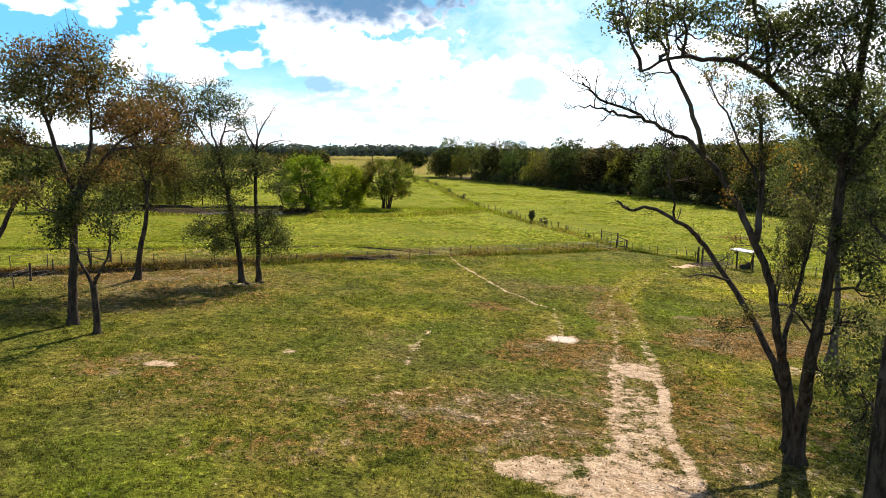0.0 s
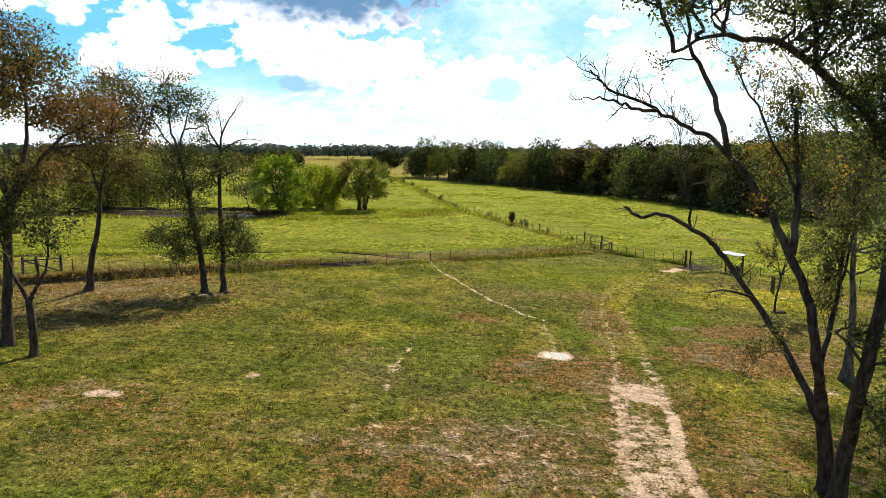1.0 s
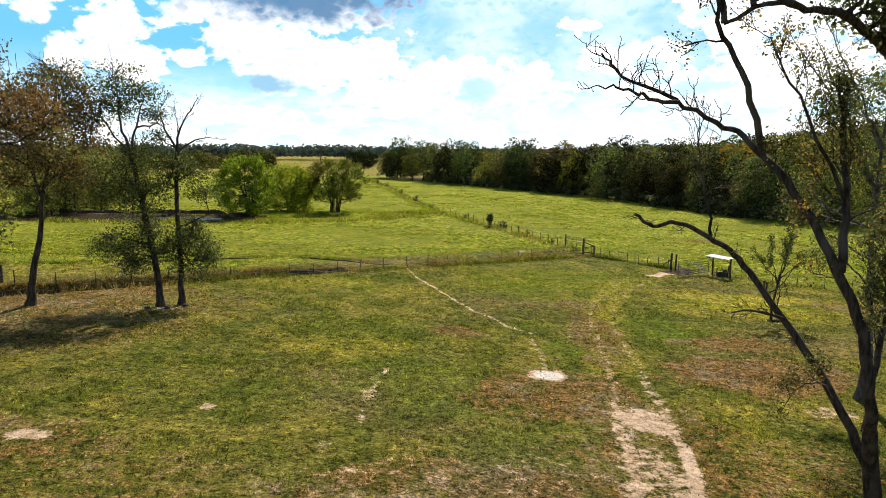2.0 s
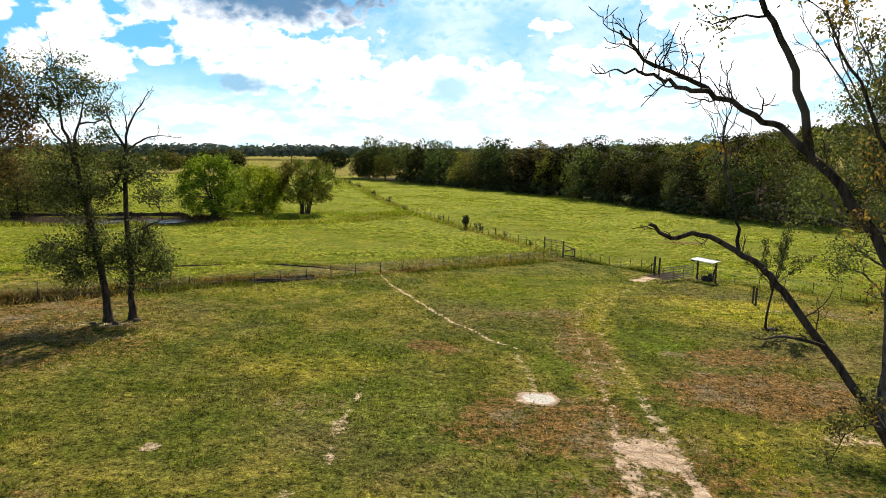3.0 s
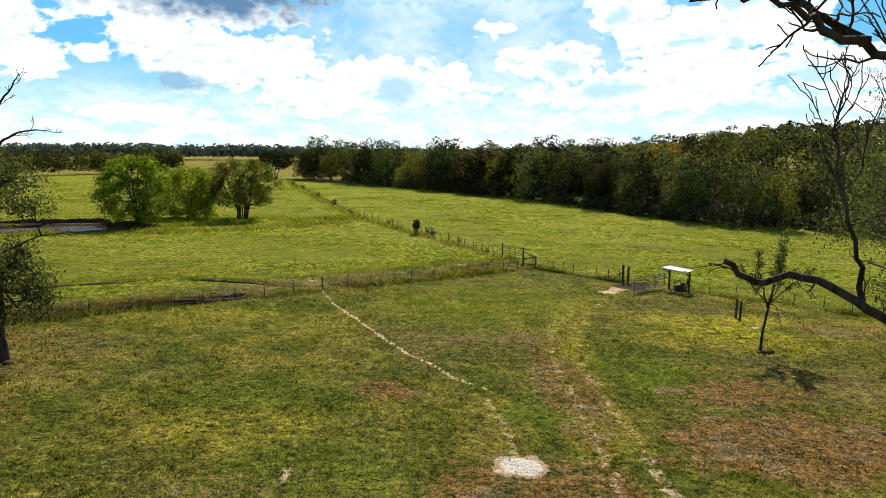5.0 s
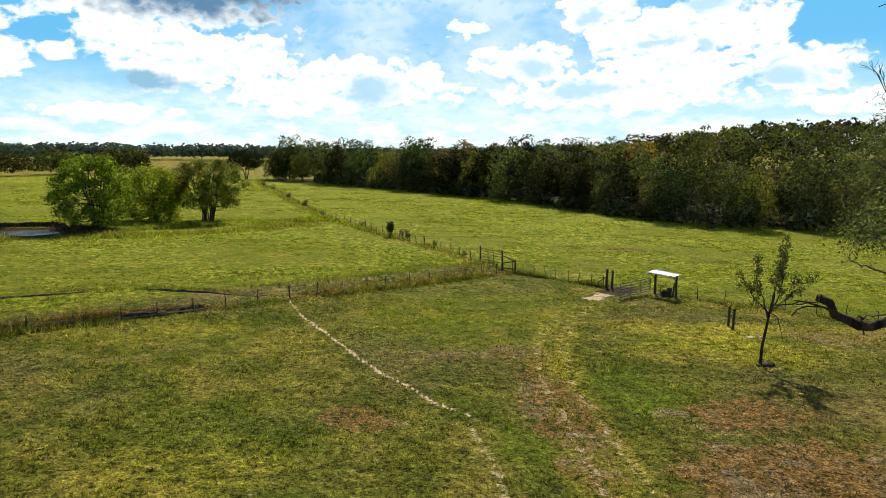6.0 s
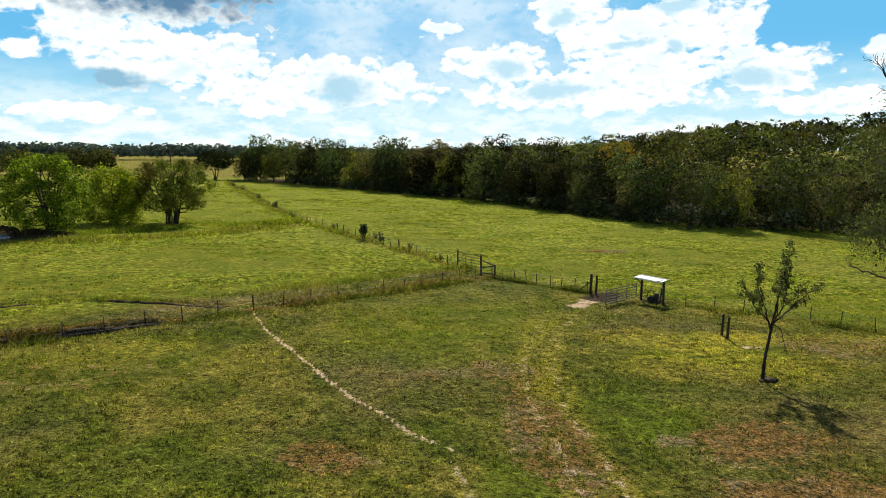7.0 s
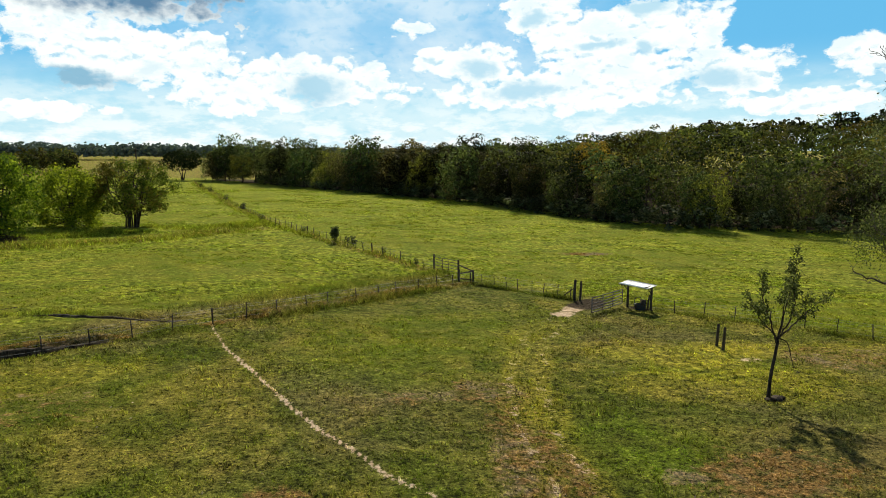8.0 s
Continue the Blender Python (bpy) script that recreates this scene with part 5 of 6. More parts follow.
        finish_tree("brush", spot(x, y, 0.02), g, "scrubby bush with small olive leaves", LEAF_OAK, BARK, g.leaves(6, 0.11, 0.2), "bush", "brush under the trees")


leaning_tree()
big_oak()
paddock_trees()


# ---- willows, bushes and woods ----
def lobed_tree(seed, h, wide, low, lobes, count, size, stems=1, r=0.26, puff=(0.19, 0.30)):
    """A broad tree: trunk or stems and a few limbs, and a crown of many leaf clumps gathered in uneven lobes."""
    g = Grower(seed, 0.12, 45, (2, 2), 0.6, 0.2, 0.0, 0.04)
    rng = g.rng
    lines = []
    for k in range(stems):
        a = k * 2.4 + rng.uniform(-0.3, 0.3)
        s = (0.0 if stems == 1 else rng.uniform(0.12, 0.30)) * wide
        q = np.array((math.cos(a) * s, math.sin(a) * s, 0))
        lines.append(smooth_line([q * 0.25, q * 0.35 + (0.15, 0, h * 0.25), q * 0.75 + (-0.15, 0.15, h * 0.55), q + (0.1, 0.1, h * 0.85)], 3, rng, 0.05))
        g.limb(lines[-1], r, 0.06, 6)
    cs, outs = [], []
    for i in range(lobes):
        u = low + (0.96 - low) * (i + rng.uniform(0, 0.8)) / lobes
        prof = math.sin(math.pi * min(1.0, 0.16 + 0.80 * (u - low) / (1 - low))) ** 0.6
        a = i * 2.4 + rng.uniform(-0.5, 0.5)
        d = wide * 0.5 * prof * rng.uniform(0.45, 1.0)
        c = np.array((d * math.cos(a), d * math.sin(a), h * u))
        rad = wide * rng.uniform(*puff)
        if i % 2 == 0:
            line = lines[i % stems]
            at = along(line, min(0.95, max(0.15, u * 0.85)))[0]
            g.limb(smooth_line([at, at * 0.5 + c * 0.5 - (0, 0, 0.4), c], 3), 0.08, 0.04, 4)
        n = count // lobes
        d = rng.normal(size=(n, 3))
        d /= np.linalg.norm(d, axis=1)[:, None]
        d[:, 2] = np.where(rng.random(n) < 0.4, np.abs(d[:, 2]), d[:, 2])
        cs.append(c + d * rad * rng.uniform(0.5, 1.1, (n, 1)) * (1, 1, 0.85))
        outs.append(d)
    return g, leaf_quads(rng, np.concatenate(cs), size, 0.3, np.concatenate(outs))


g, lv = lobed_tree(71, 9.8, 10.5, 0.10, 70, 19000, 0.235, 7, 0.13, (0.07, 0.16))
finish_tree("willow", spot(-25.2, 120.5), g, "bright green multi-stemmed willow by the pond", LEAF_WILLOW, BARK, lv, group="willow clump")
g, lv = lobed_tree(72, 8.4, 10.5, 0.03, 70, 16000, 0.25, 5, 0.12, (0.09, 0.17))
finish_tree("willow", spot(-20.6, 136.0), g, "rounded lime-green willow bush", LEAF_LIME, BARK, lv, group="willow clump")
g, lv = lobed_tree(73, 10.0, 13.0, 0.26, 74, 17000, 0.235, 12, 0.13, (0.05, 0.13))
finish_tree("willow", spot(-12.4, 136.0), g, "spreading olive willow with many dark stems", LEAF_WILLOW_OLIVE, BARK, lv, group="willow clump")


def dome_tree(seed, h, wide, low, lobes, count, size, r=0.24, ragged=0.22, upper=-0.98, stems=1):
    """A woodland tree: trunk, limbs and a domed crown of many rounded leaf masses that stand out from one another."""
    g = Grower(seed, 0.12, 45, (2, 2), 0.6, 0.2, 0.0, 0.05)
    rng = g.rng
    mid, up = h * (1 + low) / 2, h * (1 - low) / 2
    lines = []
    for k in range(stems):
        q = np.array((math.cos(k * 2.4), math.sin(k * 2.4), 0)) * (0.16 * wide if stems > 1 else 0.0)
        lines.append(smooth_line([q * 0.2, q * 0.4 + (0.12, 0, h * 0.22), q + (-0.15, 0.15, h * 0.5), q * 1.3 + (0.1, 0.1, h * 0.8)], 3, rng, 0.05))
        g.limb(lines[-1], r / stems ** 0.5, 0.06, 6)
    cs, outs = [], []
    for i in range(lobes):
        v = upper + (0.97 - upper) * (i + rng.uniform(0.0, 0.9)) / lobes
        a = i * 2.4 + rng.uniform(-0.45, 0.45)
        flat = math.sqrt(max(0.0, 1 - v * v)) if v > 0 else 0.80 + 0.20 * math.sqrt(max(0.0, 1 - v * v))
        way = np.array((math.cos(a) * flat, math.sin(a) * flat, v))
        rad = wide * rng.uniform(0.10, 0.20)
        c = way * (wide / 2 - rad * 0.8, wide / 2 - rad * 0.8, up - rad * 0.7) * rng.uniform(1 - 2 * ragged, 1 + ragged) + (0, 0, mid)
        if i % 3 == 0:
            at = along(lines[i % stems], min(0.95, max(0.2, c[2] / h * 0.8)))[0]
            g.limb(smooth_line([at, at * 0.5 + c * 0.5 - (0, 0, 0.4), c], 3), 0.09, 0.03, 4)
        n = int(count / lobes * (rad / (0.15 * wide)) ** 1.6)
        d = rng.normal(size=(n, 3)) + way * 0.55 + (0, 0, 0.25)
        d /= np.linalg.norm(d, axis=1)[:, None]
        cs.append(c + d * rad * rng.uniform(0.72, 1.14, (n, 1)) * (1, 1, 0.82))
        outs.append(d)
    return g, leaf_quads(rng, np.concatenate(cs), size, 0.3, np.concatenate(outs))


def woods():
    """Prototypes stand in the wood themselves; the rest share their meshes."""
    rng = np.random.default_rng(77)
    protos = []
    for seed, leaf, label, h, w, lobes, low, n, s in ((81, LEAF_WOOD, "dense dark green woodland tree", 13.0, 9.8, 46, 0.02, 2700, 0.42), (82, LEAF_WOOD_OLIVE, "olive-brown woodland tree in early autumn", 12.0, 9.8, 42, 0.02, 2600, 0.41),
                                                  (83, LEAF_WOOD, "tall green woodland tree", 14.5, 8.8, 48, 0.06, 2700, 0.42), (84, LEAF_WOOD_GOLD, "broad woodland tree with yellowing leaves", 12.0, 10.5, 42, 0.03, 2800, 0.38),
                                                  (85, LEAF_WEST, "sunlit olive tree west of the pond", 13.0, 10.5, 40, 0.03, 2400, 0.42)):
        g, lv = dome_tree(seed, h, w, low, lobes, n, s)
        protos.append((g, lv, leaf, label))
    tops = [dome_tree(90 + k, 14.5, 9.0 + 0.8 * k, 0.15, 22, 560, 0.60, upper=-0.40)[1][0] for k in range(4)]
    whole = [dome_tree(95 + k, 13.0, 9.5 + k, 0.06, 24, 560, 0.78)[1][0] for k in range(2)]
    pines = [dome_tree(97 + k, 15.0, 7.5, 0.55, 15, 420, 0.66, ragged=0.3, upper=-0.4)[1][0] for k in range(2)]
    sites = []
    edge = np.array(WOOD_EDGE, float)
    total = np.linalg.norm(np.diff(edge, axis=0), axis=1).sum()
    for row, (deep, gap, big) in enumerate(((1.5, 8.2, 0.84), (7.5, 8.0, 1.0))):
        for k in range(int(total / gap)):
            at, way = along(edge, (k + rng.uniform(0.1, 0.9)) * gap / total)
            p = at + np.array([-way[1], way[0]]) * (deep + rng.uniform(-1.6, 2.4))
            if p[0] - 2 > 1.75 * (p[1] - 27) and k % 3:
                continue
            sites.append((p[0], p[1], big * (1.32 if p[1] > 180 else 0.98) * rng.choice((0.70, 0.85, 0.95, 1.05, 1.1)) * rng.uniform(0.94, 1.06), row))
    # wood west of the pond
    for k in range(22):
        at, _ = along([(-72, 80), (-60, 97), (-52, 110), (-45, 126), (-60, 140)], (k + rng.uniform(0.2, 0.8)) / 22)
        sites.append((at[0] - rng.uniform(0, 7), at[1] + rng.uniform(0, 7), rng.uniform(0.6, 0.9), 4))
    first = next(k for k in range(len(sites)) if sites[k][3] == 4)
    sites.insert(4, sites.pop(first))
    made = []
    groups = {0: "woodland edge trees", 1: "woodland edge trees", 4: "trees west of the pond"}
    for i, (x, y, s, row) in enumerate(sites):
        turn = rng.uniform(0, 360)
        if i < 5:
            g, lv, leaf, label = protos[i]
            made.append(finish_tree("woodland_tree", (x, y, zed(x, y) - 0.2), g, label, leaf, BARK, lv, "tree", groups[row]))
            made[-1].rotation_euler = (0, 0, radians(turn))
            continue
        k = 4 if row == 4 else int(rng.choice((0, 1, 2, 3), p=(0.33, 0.30, 0.27, 0.10)))
        t = copy_thing(made[k], pose(x, y, zed(x, y) - 0.2, 0, 0, turn) @ Matrix.Diagonal((s * rng.uniform(0.85, 1.15), s * rng.uniform(0.85, 1.15), s, 1)))
        tagged(t, group=groups[row])
    # shrubs along the foot of the wood
    shrub = None
    for k in range(112):
        at, way = along(edge, 0.10 + 0.80 * (k + rng.uniform(0.1, 0.9)) / 112)
        p = at + np.array([-way[1], way[0]]) * rng.uniform(-0.5, 4.5)
        s = rng.uniform(0.6, 1.35)
        m = pose(p[0], p[1], zed(p[0], p[1]) - 0.15, 0, 0, rng.uniform(0, 360)) @ Matrix.Diagonal((s * rng.uniform(0.9, 1.5), s * rng.uniform(0.9, 1.5), s, 1))
        if shrub is None:
            g, lv = dome_tree(87, 3.6, 4.2, 0.0, 14, 460, 0.36, 0.06, 0.25, stems=3)
            shrub = finish_tree("woodland_shrub", (0, 0, 0), g, "leafy shrub at the shaded foot of the wood", LEAF_SHRUB, BARK, lv, "shrub", "shrubs along the wood")
            shrub.matrix_world = m
        else:
            copy_thing(shrub, m)
    # the wood behind, rising up the hillside, with darker pines along the crest
    deep_v, own = [], []

    def stand_in(v, x, y, s, shade):
        ca, sa = math.cos(y * 7.0), math.sin(y * 7.0)
        deep_v.append(np.stack([(v[:, 0] * ca - v[:, 1] * sa) * s * 1.08 + x, (v[:, 0] * sa + v[:, 1] * ca) * s * 1.08 + y, v[:, 2] * s + zed(x, y)], 1))
        own.append(np.full(len(v), shade))
    gx, gy = np.meshgrid(np.arange(-20, 330, 8.6), np.arange(30, 420, 8.6))
    gx, gy = gx.ravel() + rng.uniform(-3, 3, gx.size), gy.ravel() + rng.uniform(-3, 3, gx.size)
    d, _ = off_line(gx, gy, WOOD_EDGE)
    deepest = np.where(gx > 80, 110, 34)
    for x, y, inside, limit in zip(gx, gy, d, deepest):
        # beyond the end of the edge line the wood stops
        if not 12.5 < inside < limit or y > 338 or math.hypot(x, y) > 345 or x - 2 > 1.6 * (y - 27):
            continue
        crest = zed(x, y) > 5.0 and rng.random() < 0.5
        if crest:
            stand_in(pines[int(rng.integers(0, 2))], x, y, rng.uniform(0.85, 1.1), 0.02)
        else:
            stand_in(tops[int(rng.integers(0, 4))], x, y, rng.uniform(0.78, 1.08), rng.random())
    # copse across the far field
    for k in range(64):
        at, _ = along([(-170, 255), (-104, 322), (-67, 382), (-76, 424)], (k + rng.uniform(0.2, 0.8)) / 64)
        stand_in(whole[k % 2], at[0] - rng.uniform(0, 16), at[1] + rng.uniform(0, 16), rng.uniform(0.72, 0.95), rng.uniform(0.30, 0.90))
    deep_v = np.concatenate(deep_v)
    me = fast_mesh("hillside_wood", deep_v, np.arange(len(deep_v)).reshape(-1, 4), LEAF_HILL, {"own": np.concatenate(own)})
    tagged(new("hillside_wood", me), "mixed green, olive and gold wood rising up the hillside", "wood", kind="stuff")
    # trees that stand out: a gold one in the wood, and a broad one where the long fence ends
    g, lv = dome_tree(88, 16.0, 10.5, 0.2, 32, 2400, 0.44)
    finish_tree("woodland_tree", spot(86.0, 174.0), g, "golden autumn tree at the edge of the wood", LEAF_GOLD, BARK, lv, "tree", "woodland edge trees")
    g, lv = dome_tree(89, 13.0, 15.0, 0.16, 52, 4200, 0.55, 0.5, 0.2, upper=-0.6, stems=3)
    finish_tree("fence_end_tree", spot(-17.0, 320.0), g, "broad dark tree with bare stems at the fence end", LEAF_WOOD, BARK, lv, "tree")


woods()


def far_forest():
    """The long dark forest on the rise at the end of the view."""
    rng = np.random.default_rng(91)
    protos = [dome_tree(190 + k, 13.0, 10.0, 0.0, 11, 62, 1.9, upper=-0.5)[1][0] for k in range(5)]
    vs = []
    for k in range(1150):
        x = rng.uniform(-560, 340)
        y = 640 + 0.05 * abs(x) + rng.uniform(0, 1) ** 1.5 * 80
        s = (1.10 + 0.10 * lattice(x, y, 60.0, 17)) * rng.uniform(0.9, 1.1)
        vs.append(protos[k % 5] * (s * 1.1, s * 1.1, s) + (x, y, zed(x, y)))
    v = np.concatenate(vs)
    tagged(new("far_forest", fast_mesh("far_forest", v, np.arange(len(v)).reshape(-1, 4), LEAF_FAR_HAZE)), "distant dark forest along the horizon", "forest", kind="stuff")


far_forest()


def bushes():
    """Bushes and saplings along the long fence, and the dark cedar."""
    g = Grower(101, lift=0.5, angle=30, kids=(3, 3), crook=0.12, twig=0.01)
    for i in range(9):
        a = i * 2.4
        g.shoot((0, 0, 0.1 + 0.13 * i), (math.cos(a), math.sin(a), 1.5), 1.2 - 0.06 * i, 0.03, 1)
    g.limb([np.array((0, 0, 0.0)), np.array((0, 0, 1.2)), np.array((0, 0, 2.4))], 0.06, 0.02, 6)
    g.spots += [np.array((0, 0, 0.4 + 0.2 * i)) for i in range(10)]
    finish_tree("cedar_bush", spot(14.6, 115.0, 0.03), g, "small dark cedar beside the fence", LEAF_DARK, BARK, g.leaves(7, 0.22, 0.17), "bush")
    first = None
    rng = np.random.default_rng(103)
    for x, y, s in ((16.6, 112.5, 1.0), (18.8, 104.5, 0.7), (6.5, 145, 0.9), (3.9, 166.5, 1.3), (0.5, 194, 1.3), (-3.8, 230, 1.4), (20.6, 96.5, 0.6), (11.6, 126, 0.8), (-8, 268, 1.4), (16.0, 114, 0.8)):
        s *= 0.55
        m = pose(*spot(x, y, 0.03), 0, 0, rng.uniform(0, 360)) @ Matrix.Diagonal((s, s, s, 1))
        if first is None:
            g, lv = dome_tree(105, 2.6, 2.4, 0.0, 12, 340, 0.22, 0.05, 0.35, stems=4)
            first = finish_tree("fence_bush", (0, 0, 0), g, "scraggly sapling growing in the fence line", LEAF_OAK, BARK, lv, "bush", "fence line bushes")
            first.matrix_world = m
        else:
            t = copy_thing(first, m)
            t.matrix_basis = m


bushes()


# ---- fences, gates and the shelter ----
def t_post(tall):
    g = Geo()
    g.box((0, 0, tall / 2 - 0.2), (0.075, 0.015, tall + 0.4))
    g.box((0, 0.02, tall / 2 - 0.2), (0.015, 0.06, tall + 0.4))
    return g.mesh("post", POST_STEEL)


def wood_post(tall, r, seed):
    rng = np.random.default_rng(seed)
    g = Geo()
    lean = rng.normal(size=2) * 0.03
    zs = np.array([-0.4, 0.0, 0.35 * tall, 0.7 * tall, tall - 0.02, tall])
    pts = np.stack([lean[0] * zs, lean[1] * zs, zs], 1)
    g.tube(pts, r * np.array([1.05, 1.05, 1.0, 0.96, 0.93, 0.80]) * rng.uniform(0.95, 1.05, 6), 8)
    return g.mesh("post", POST_WOOD, False)


STEEL_POST = t_post(1.15)
WOOD_POSTS = [wood_post(1.35, 0.075, 3), wood_post(1.3, 0.06, 4), wood_post(1.45, 0.09, 5)]


def fence(line, gap, label, seed, wires=(0.3, 0.62, 0.92, 1.08), wooden=0.06, jitter=0.25, scale=1.0, ends=True):
    rng = np.random.default_rng(seed)
    pts = np.asarray(line, float)
    total = np.linalg.norm(np.diff(pts, axis=0), axis=1).sum()
    root = thing("fence", (*pts[0], 0), label, "fence", "pasture fences")
    tops = []
    count = max(2, int(round(total / gap)) + 1)
    for i in range(count):
        t = i / (count - 1)
        p = along(pts, np.clip(t + rng.uniform(-jitter, jitter) / total * (0 < i < count - 1) * gap * 0.4, 0, 1))[0]
        z = zed(p[0], p[1])
        wood = rng.random() < wooden or (ends and i in (0, count - 1))
        ob = part("post", WOOD_POSTS[int(rng.integers(0, 3))] if wood else STEEL_POST, root)
        ob.matrix_basis = pose(p[0] - pts[0][0], p[1] - pts[0][1], z, rng.normal() * 2.5, rng.normal() * 2.5, rng.uniform(0, 360)) @ Matrix.Diagonal((scale, scale, scale * rng.uniform(0.9, 1.06), 1))
        tops.append((p[0] - pts[0][0], p[1] - pts[0][1], z))
    for h in wires:
        g = Geo()
        run = []
        for a, b in zip(tops[:-1], tops[1:]):
            a, b = np.array(a), np.array(b)
            for s in (0, 0.5):
                run.append(a + (b - a) * s + np.array([0, 0, h * scale - (0.02 if s else 0) + rng.normal() * 0.008]))
        run.append(np.array(tops[-1]) + np.array([0, 0, h * scale]))
        g.tube(run, 0.006, 4)
        part("wire", g.mesh("wire", WIRE), root)
    return root


def stand(p, q, k):
    return (p[0] + (q[0] - p[0]) * k, p[1] + (q[1] - p[1]) * k)


fence([CROSS_A, stand(CROSS_A, CROSS_B, 0.568)], 2.55, "wire fence on thin steel posts along the bank", 201, wooden=0.0, ends=False)
fence([stand(CROSS_A, CROSS_B, 0.568), CROSS_B], 2.5, "wire fence on steel and wooden posts", 202, wooden=0.12, ends=False)
fence([CROSS_B, (29.0, 77.5)], 1.25, "close-set wire fence by the gate", 203, wooden=0.3, ends=False)
fence([(33.2, 72.6), (38.2, 68.3), (43.4, 61.4), (52.0, 51.0), (60.0, 44.0)], 2.2, "wire fence along the hayfield", 204, wooden=0.12)
fence([(21.5, 92.9), (14.9, 114.9), (7.6, 140.3), (3.9, 166)], 2.2, "long wire fence overgrown with weeds", 205, wooden=0.15)
fence([(3.9, 166), (-3.5, 228.5), (-11.1, 295)], 3.4, "far wire fence overgrown with weeds", 206, wires=(0.6, 1.1))
fence([(-29.6, 43.0), (-30.6, 47.3), (-31.3, 50.5), CROSS_A], 2.6, "sagging wire fence at the paddock corner", 207, wooden=0.4)
fence([CROSS_A, (-46.0, 43.5)], 2.8, "wire fence on thin steel posts beside the ditch", 208)


def post_pair():
    for x, y, h in ((30.95, 61.8, 1.45), (30.6, 60.8, 1.45)):
        g = Geo()
        zs = np.array([-0.4, 0.0, 0.5, 1.0, h - 0.03, h])
        g.tube(np.stack([0.02 * zs, 0 * zs, zs], 1), np.array([0.095, 0.095, 0.09, 0.088, 0.085, 0.07]), 10)
        tagged(new("gate_post", g.mesh("gate_post", POST_WOOD)), "thick dark wooden post standing alone", "post", "old gate posts").matrix_world = pose(x, y, zed(x, y), 2, -2, 40)


post_pair()


def corner_brace():
    """Braced corner of the cross fence with a tall wire gate."""
    a, b, c, d = (22.0, 86.4), (23.1, 85.5), (21.5, 92.9), (22.7, 88.6)
    root = thing("braced_corner", (*CROSS_B, 0), "braced wooden fence corner with heavy posts", "fence corner")
    for i, (p, h) in enumerate(((a, 1.1), (b, 1.3), (d, 1.75))):
        g = Geo()
        g.tube([(0, 0, -0.4), (0.01, 0, 0.5), (0.0, 0.02, h - 0.03), (0, 0.02, h)], [0.11, 0.105, 0.10, 0.085], 8)
        part("post", g.mesh("post", POST_WOOD), root).location = (p[0] - CROSS_B[0], p[1] - CROSS_B[1], zed(*p))
    g = Geo()
    o = np.array([*CROSS_B, 0])
    for p, q, hp, hq in ((a, b, 0.75, 1.2), (d, b, 1.25, 1.2), (a, b, 0.3, 0.35)):
        g = Geo()
        g.tube([np.array((*p, zed(*p) + hp)) - o, np.array((*q, zed(*q) + hq)) - o], 0.06, 7)
        part("rail", g.mesh("rail", POST_WOOD), root)
    gate = thing("wire_gate", (*c, 0), "tall wire panel gate between wooden posts", "gate")
    o = np.array([*c, 0])
    for p in (c, stand(c, d, 0.36), stand(c, d, 0.62)):
        g = Geo()
        g.tube([(0, 0, -0.3), (0, 0, 1.75 if p == c else 1.45)], 0.09 if p == c else 0.035, 7)
        part("post", g.mesh("post", POST_WOOD), gate).location = (p[0] - c[0], p[1] - c[1], zed(*p))
    for h in (0.35, 0.65, 0.95, 1.25, 1.5):
        g = Geo()
        g.tube([np.array((*c, zed(*c) + h)) - o, np.array((*d, zed(*d) + h + 0.1)) - o], 0.03, 5)
        part("rail", g.mesh("rail", GATE_STEEL), gate)


corner_brace()


def west_brace():
    """Braced pair of posts where the fences meet at the paddock's west side."""
    a, b = (-30.6, 54.4), (-28.4, 55.6)
    root = thing("braced_corner", (*a, 0), "weathered wooden braced corner of the west fence", "fence corner")
    for p, h in ((a, 1.35), (b, 1.4)):
        g = Geo()
        g.tube([(0, 0, -0.4), (0.02, 0, 0.5), (0.02, 0.02, h - 0.03), (0.02, 0.02, h)], [0.11, 0.105, 0.10, 0.08], 8)
        part("post", g.mesh("post", POST_WOOD), root).location = (p[0] - a[0], p[1] - a[1], zed(*p))
    for hp, hq in ((1.1, 1.1), (1.1, 0.15)):
        g = Geo()
        g.tube([(0, 0, zed(*a) + hp), (b[0] - a[0], b[1] - a[1], zed(*b) + hq)], 0.05, 7)
        part("rail", g.mesh("rail", POST_WOOD), root)


west_brace()


def clods():
    """Stump pieces and clods at the foot of the small tree and the oaks."""
    rng = np.random.default_rng(301)
    for x, y, s in ((26.6, 52.3, 0.28), (26.95, 52.45, 0.20), (26.1, 52.35, 0.16), (-15.5, 50.9, 0.2), (-14.6, 51.7, 0.22), (-16.8, 50.9, 0.18)):
        bm = bmesh.new()
        bmesh.ops.create_icosphere(bm, subdivisions=2, radius=s)
        for v in bm.verts:
            v.co *= 1 + 0.35 * noise.noise(v.co * 5 + Vector((x, y, 0)))
            v.co.z *= 0.65
        me = bpy.data.meshes.new("clod")
        bm.to_mesh(me), bm.free()
        me.materials.append(BARK)
        tagged(new("clod", me), "dark clod of earth and roots beside the trunk", "clod", "clods by the trees").matrix_world = pose(x, y, zed(x, y) + 0.2 * s, 0, 0, rng.uniform(0, 360))


clods()


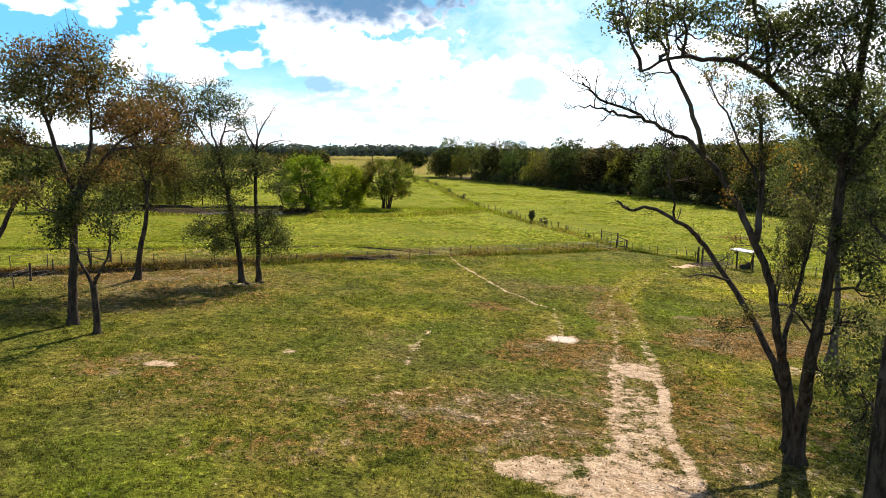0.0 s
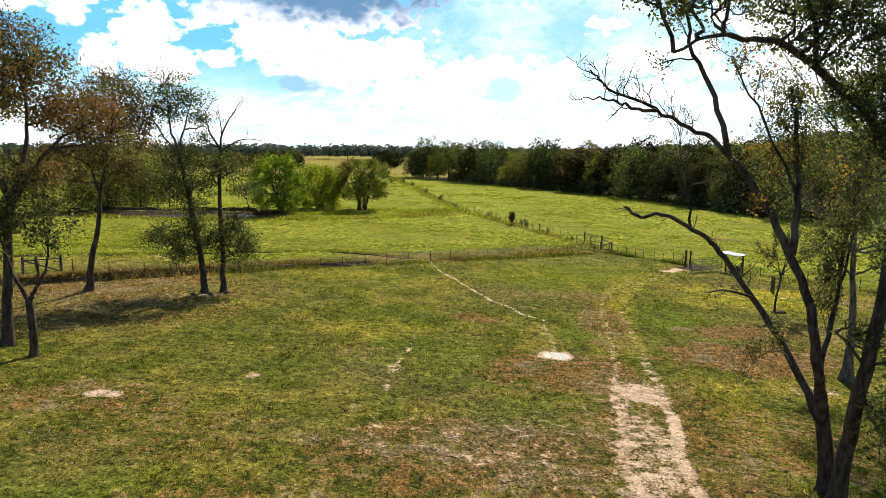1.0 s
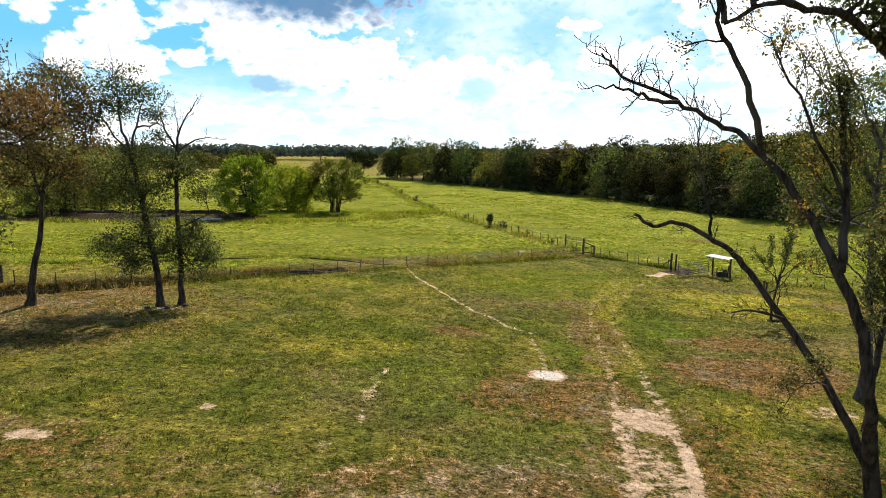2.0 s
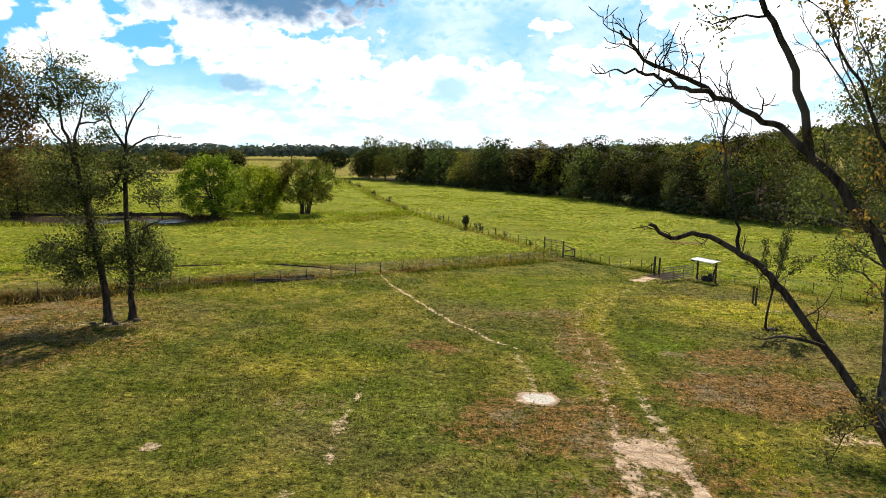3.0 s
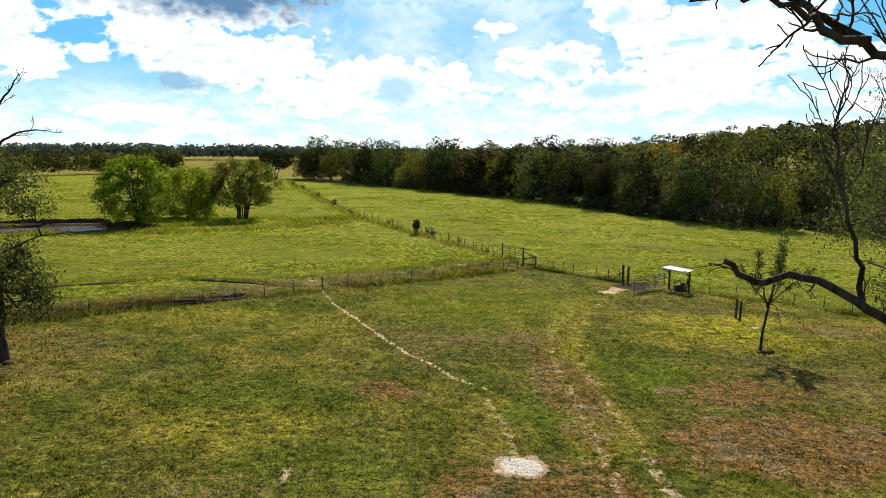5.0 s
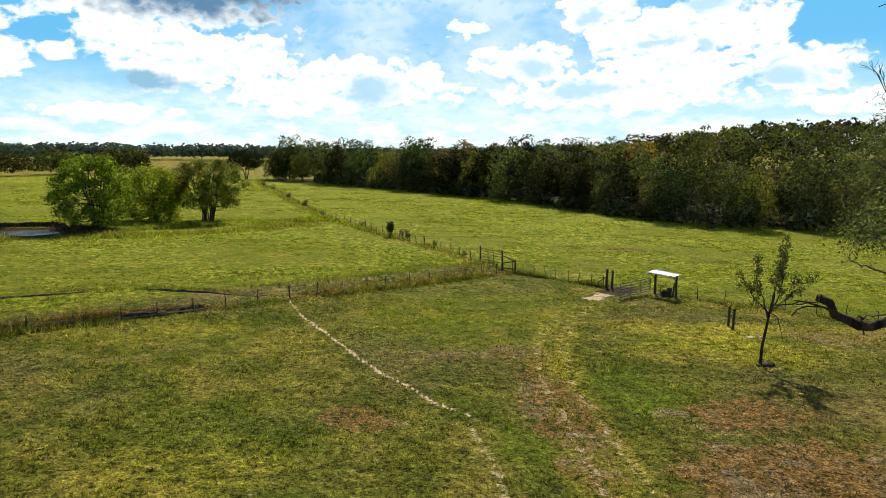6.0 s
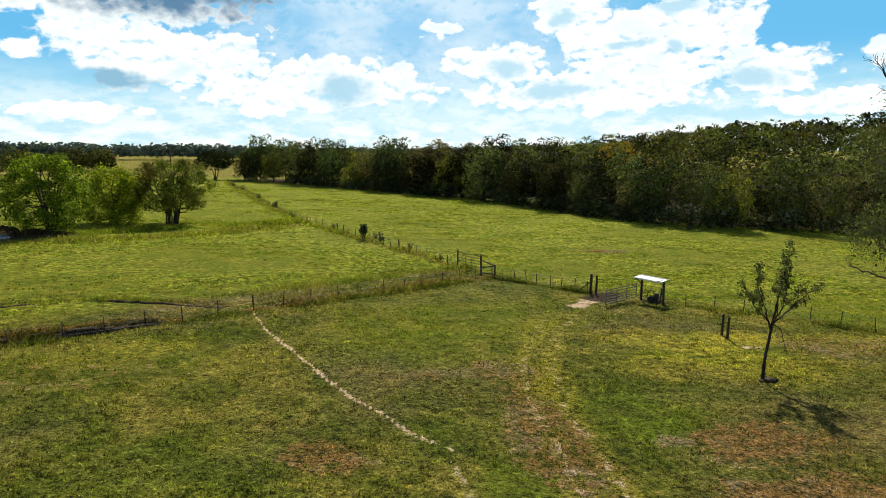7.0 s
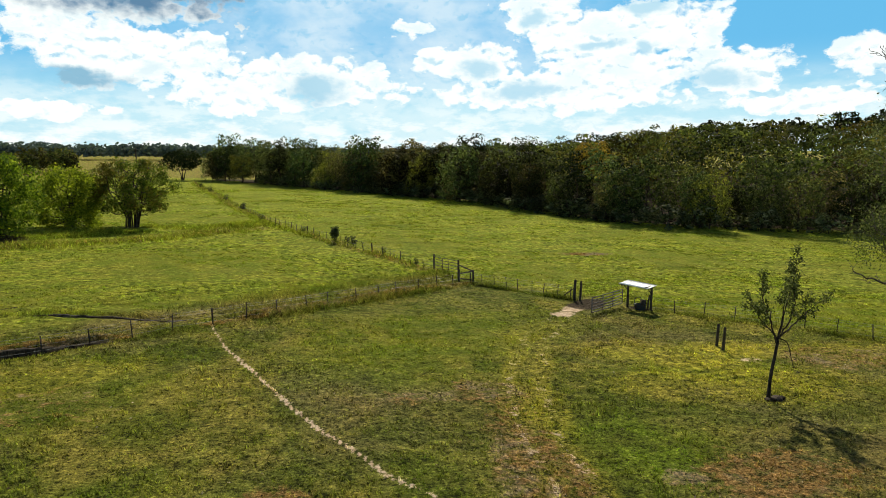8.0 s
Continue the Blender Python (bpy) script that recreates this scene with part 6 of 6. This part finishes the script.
def field_gate():
    """Tube gate, swung open towards the pasture from its hinge post by the shelter."""
    hinge, free = np.array((32.1, 74.5)), np.array((27.5, 71.4))
    zh, zf = zed(*hinge), zed(*free)
    root = thing("field_gate", (*hinge, zh), "open galvanised tube farm gate with five rails", "gate")
    v = np.array([*(free - hinge), zf - zh + 0.02])
    for h in (0.22, 0.42, 0.64, 0.88, 1.14, 1.36):
        g = Geo()
        g.tube([np.array((0, 0, h)), v * 0.5 + (0, 0, h - 0.01), v + (0, 0, h)], 0.038, 7)
        part("rail", g.mesh("rail", GATE_STEEL), root)
    for k in (0.0, 0.33, 0.66, 1.0):
        g = Geo()
        g.tube([v * k + (0, 0, 0.19), v * k + (0, 0, 1.39)], 0.042, 7)
        part("upright", g.mesh("upright", GATE_STEEL), root)
    for p, h, r in (((29.15, 77.2), 1.75, 0.12), ((29.55, 76.9), 1.65, 0.10)):
        g = Geo()
        g.tube([(0, 0, -0.4), (0.02, 0, 0.6), (0.03, 0.02, h - 0.04), (0.03, 0.02, h)], [r * 1.05, r, r * 0.95, r * 0.75], 9)
        tagged(new("gate_post", g.mesh("gate_post", POST_WOOD)), "heavy dark wooden post of the field gate", "post", "field gate posts").matrix_world = pose(*p, zed(*p), 0, 2, 0)
    g = Geo()
    a, b = (28.3, 78.1), (29.15, 77.2)
    g.tube([np.array((0, 0, 0.0)), np.array((b[0] - a[0], b[1] - a[1], 1.0))], 0.05, 7)
    tagged(new("brace", g.mesh("brace", POST_WOOD)), "slanting wooden brace against the gate post", "brace").matrix_world = pose(*a, zed(*a) + 0.02)


field_gate()


def shelter():
    """Small lean-to with a white sheet roof over a trough."""
    c = np.array((32.6, 73.1))
    z = zed(*c)
    root = thing("shelter", (*c, z), "small open shelter with a white sheet roof", "shelter")
    ax, ay = unit((0.47, -0.88)), unit((0.88, 0.47))

    def at(u, v):
        return ax * u + ay * v
    for u, v, h in ((-1.05, 0.35, 2.0), (1.0, 0.35, 2.0)):
        p = at(u, v)
        g = Geo()
        g.tube([(0, 0, -0.4), (0, 0, 1.0), (0, 0, h)], 0.10, 8)
        part("post", g.mesh("post", POST_WOOD), root).location = (p[0], p[1], zed(*(c + p)) - z)
    m = Matrix(((ax[0], ay[0], 0, 0), (ax[1], ay[1], 0, 0), (0, 0, 1, 0), (0, 0, 0, 1)))
    for u in (-1.05, 1.0):
        g = Geo()
        g.box((*at(u, 0.0), 1.95), (0.08, 1.5, 0.12), m)
        part("rafter", g.mesh("rafter", POST_WOOD), root)
        g = Geo()
        p, q = at(u, 0.35), at(u, -0.35)
        g.tube([(p[0], p[1], 1.35), (q[0], q[1], 1.9)], 0.035, 6)
        part("brace", g.mesh("brace", POST_WOOD), root)
    # corrugated sheet
    n = 41
    us, vs = np.linspace(-1.25, 1.25, n), np.array([-0.78, 0.0, 0.78])
    top = np.array([[*at(u, v), 2.05 + 0.05 * v - 0.06 * u / 1.25 + 0.012 * math.cos(i * math.pi)] for i, u in enumerate(us) for v in vs])
    low = top - (0, 0, 0.03)
    g = Geo()
    f = []
    for i in range(n - 1):
        for j in range(2):
            a = i * 3 + j
            f += [[a, a + 3, a + 4, a + 1], [a + 3 * n, a + 1 + 3 * n, a + 4 + 3 * n, a + 3 + 3 * n]]
        for j in (0, 2):
            a = i * 3 + j
            f.append([a, a + 3 * n, a + 3 + 3 * n, a + 3])
    for i in (0, n - 1):
        for j in range(2):
            a = i * 3 + j
            f.append([a, a + 1, a + 1 + 3 * n, a + 3 * n])
    g.put(np.concatenate([top, low]), f)
    part("roof", g.mesh("roof", ROOF_SHEET), root, "white corrugated roof sheet")
    # trough and pump below
    trough = thing("trough", (*(c + at(0.2, 0.1)), zed(*(c + at(0.2, 0.1)))), "dark round stock tank under the shelter", "trough")
    g = Geo()
    zs = [(0.0, 0.42), (0.20, 0.44), (0.40, 0.45), (0.43, 0.47)]
    g.tube([(0, 0, h) for h, _ in zs[:4]], [r for _, r in zs[:4]], 16)
    part("tank", g.mesh("tank", BARREL), trough)
    g = Geo()
    g.tube(smooth_line([(-0.5, 0.1, 0.0), (-0.48, 0.1, 0.7), (-0.30, 0.08, 1.0), (0.05, 0.05, 0.95), (0.10, 0.05, 0.75)], 3), 0.03, 6)
    part("pipe", g.mesh("pipe", BARREL), trough)
    g = Geo()
    g.box((0.45, 0.25, 0.35), (0.35, 0.3, 0.7))
    part("pump_box", g.mesh("pump_box", POST_WOOD), trough)


shelter()


def utility_pole():
    x, y = -52.0, 470.0
    root = thing("utility_pole", (x, y, zed(x, y)), "distant wooden utility pole with a crossarm", "utility pole")
    g = Geo()
    g.tube([(0, 0, -0.5), (0, 0, 6), (0, 0, 12)], [0.35, 0.3, 0.22], 8)
    part("pole", g.mesh("pole", POST_WOOD), root)
    g = Geo()
    g.box((0, 0, 11.2), (2.8, 0.2, 0.25))
    part("crossarm", g.mesh("crossarm", POST_WOOD), root)


utility_pole()
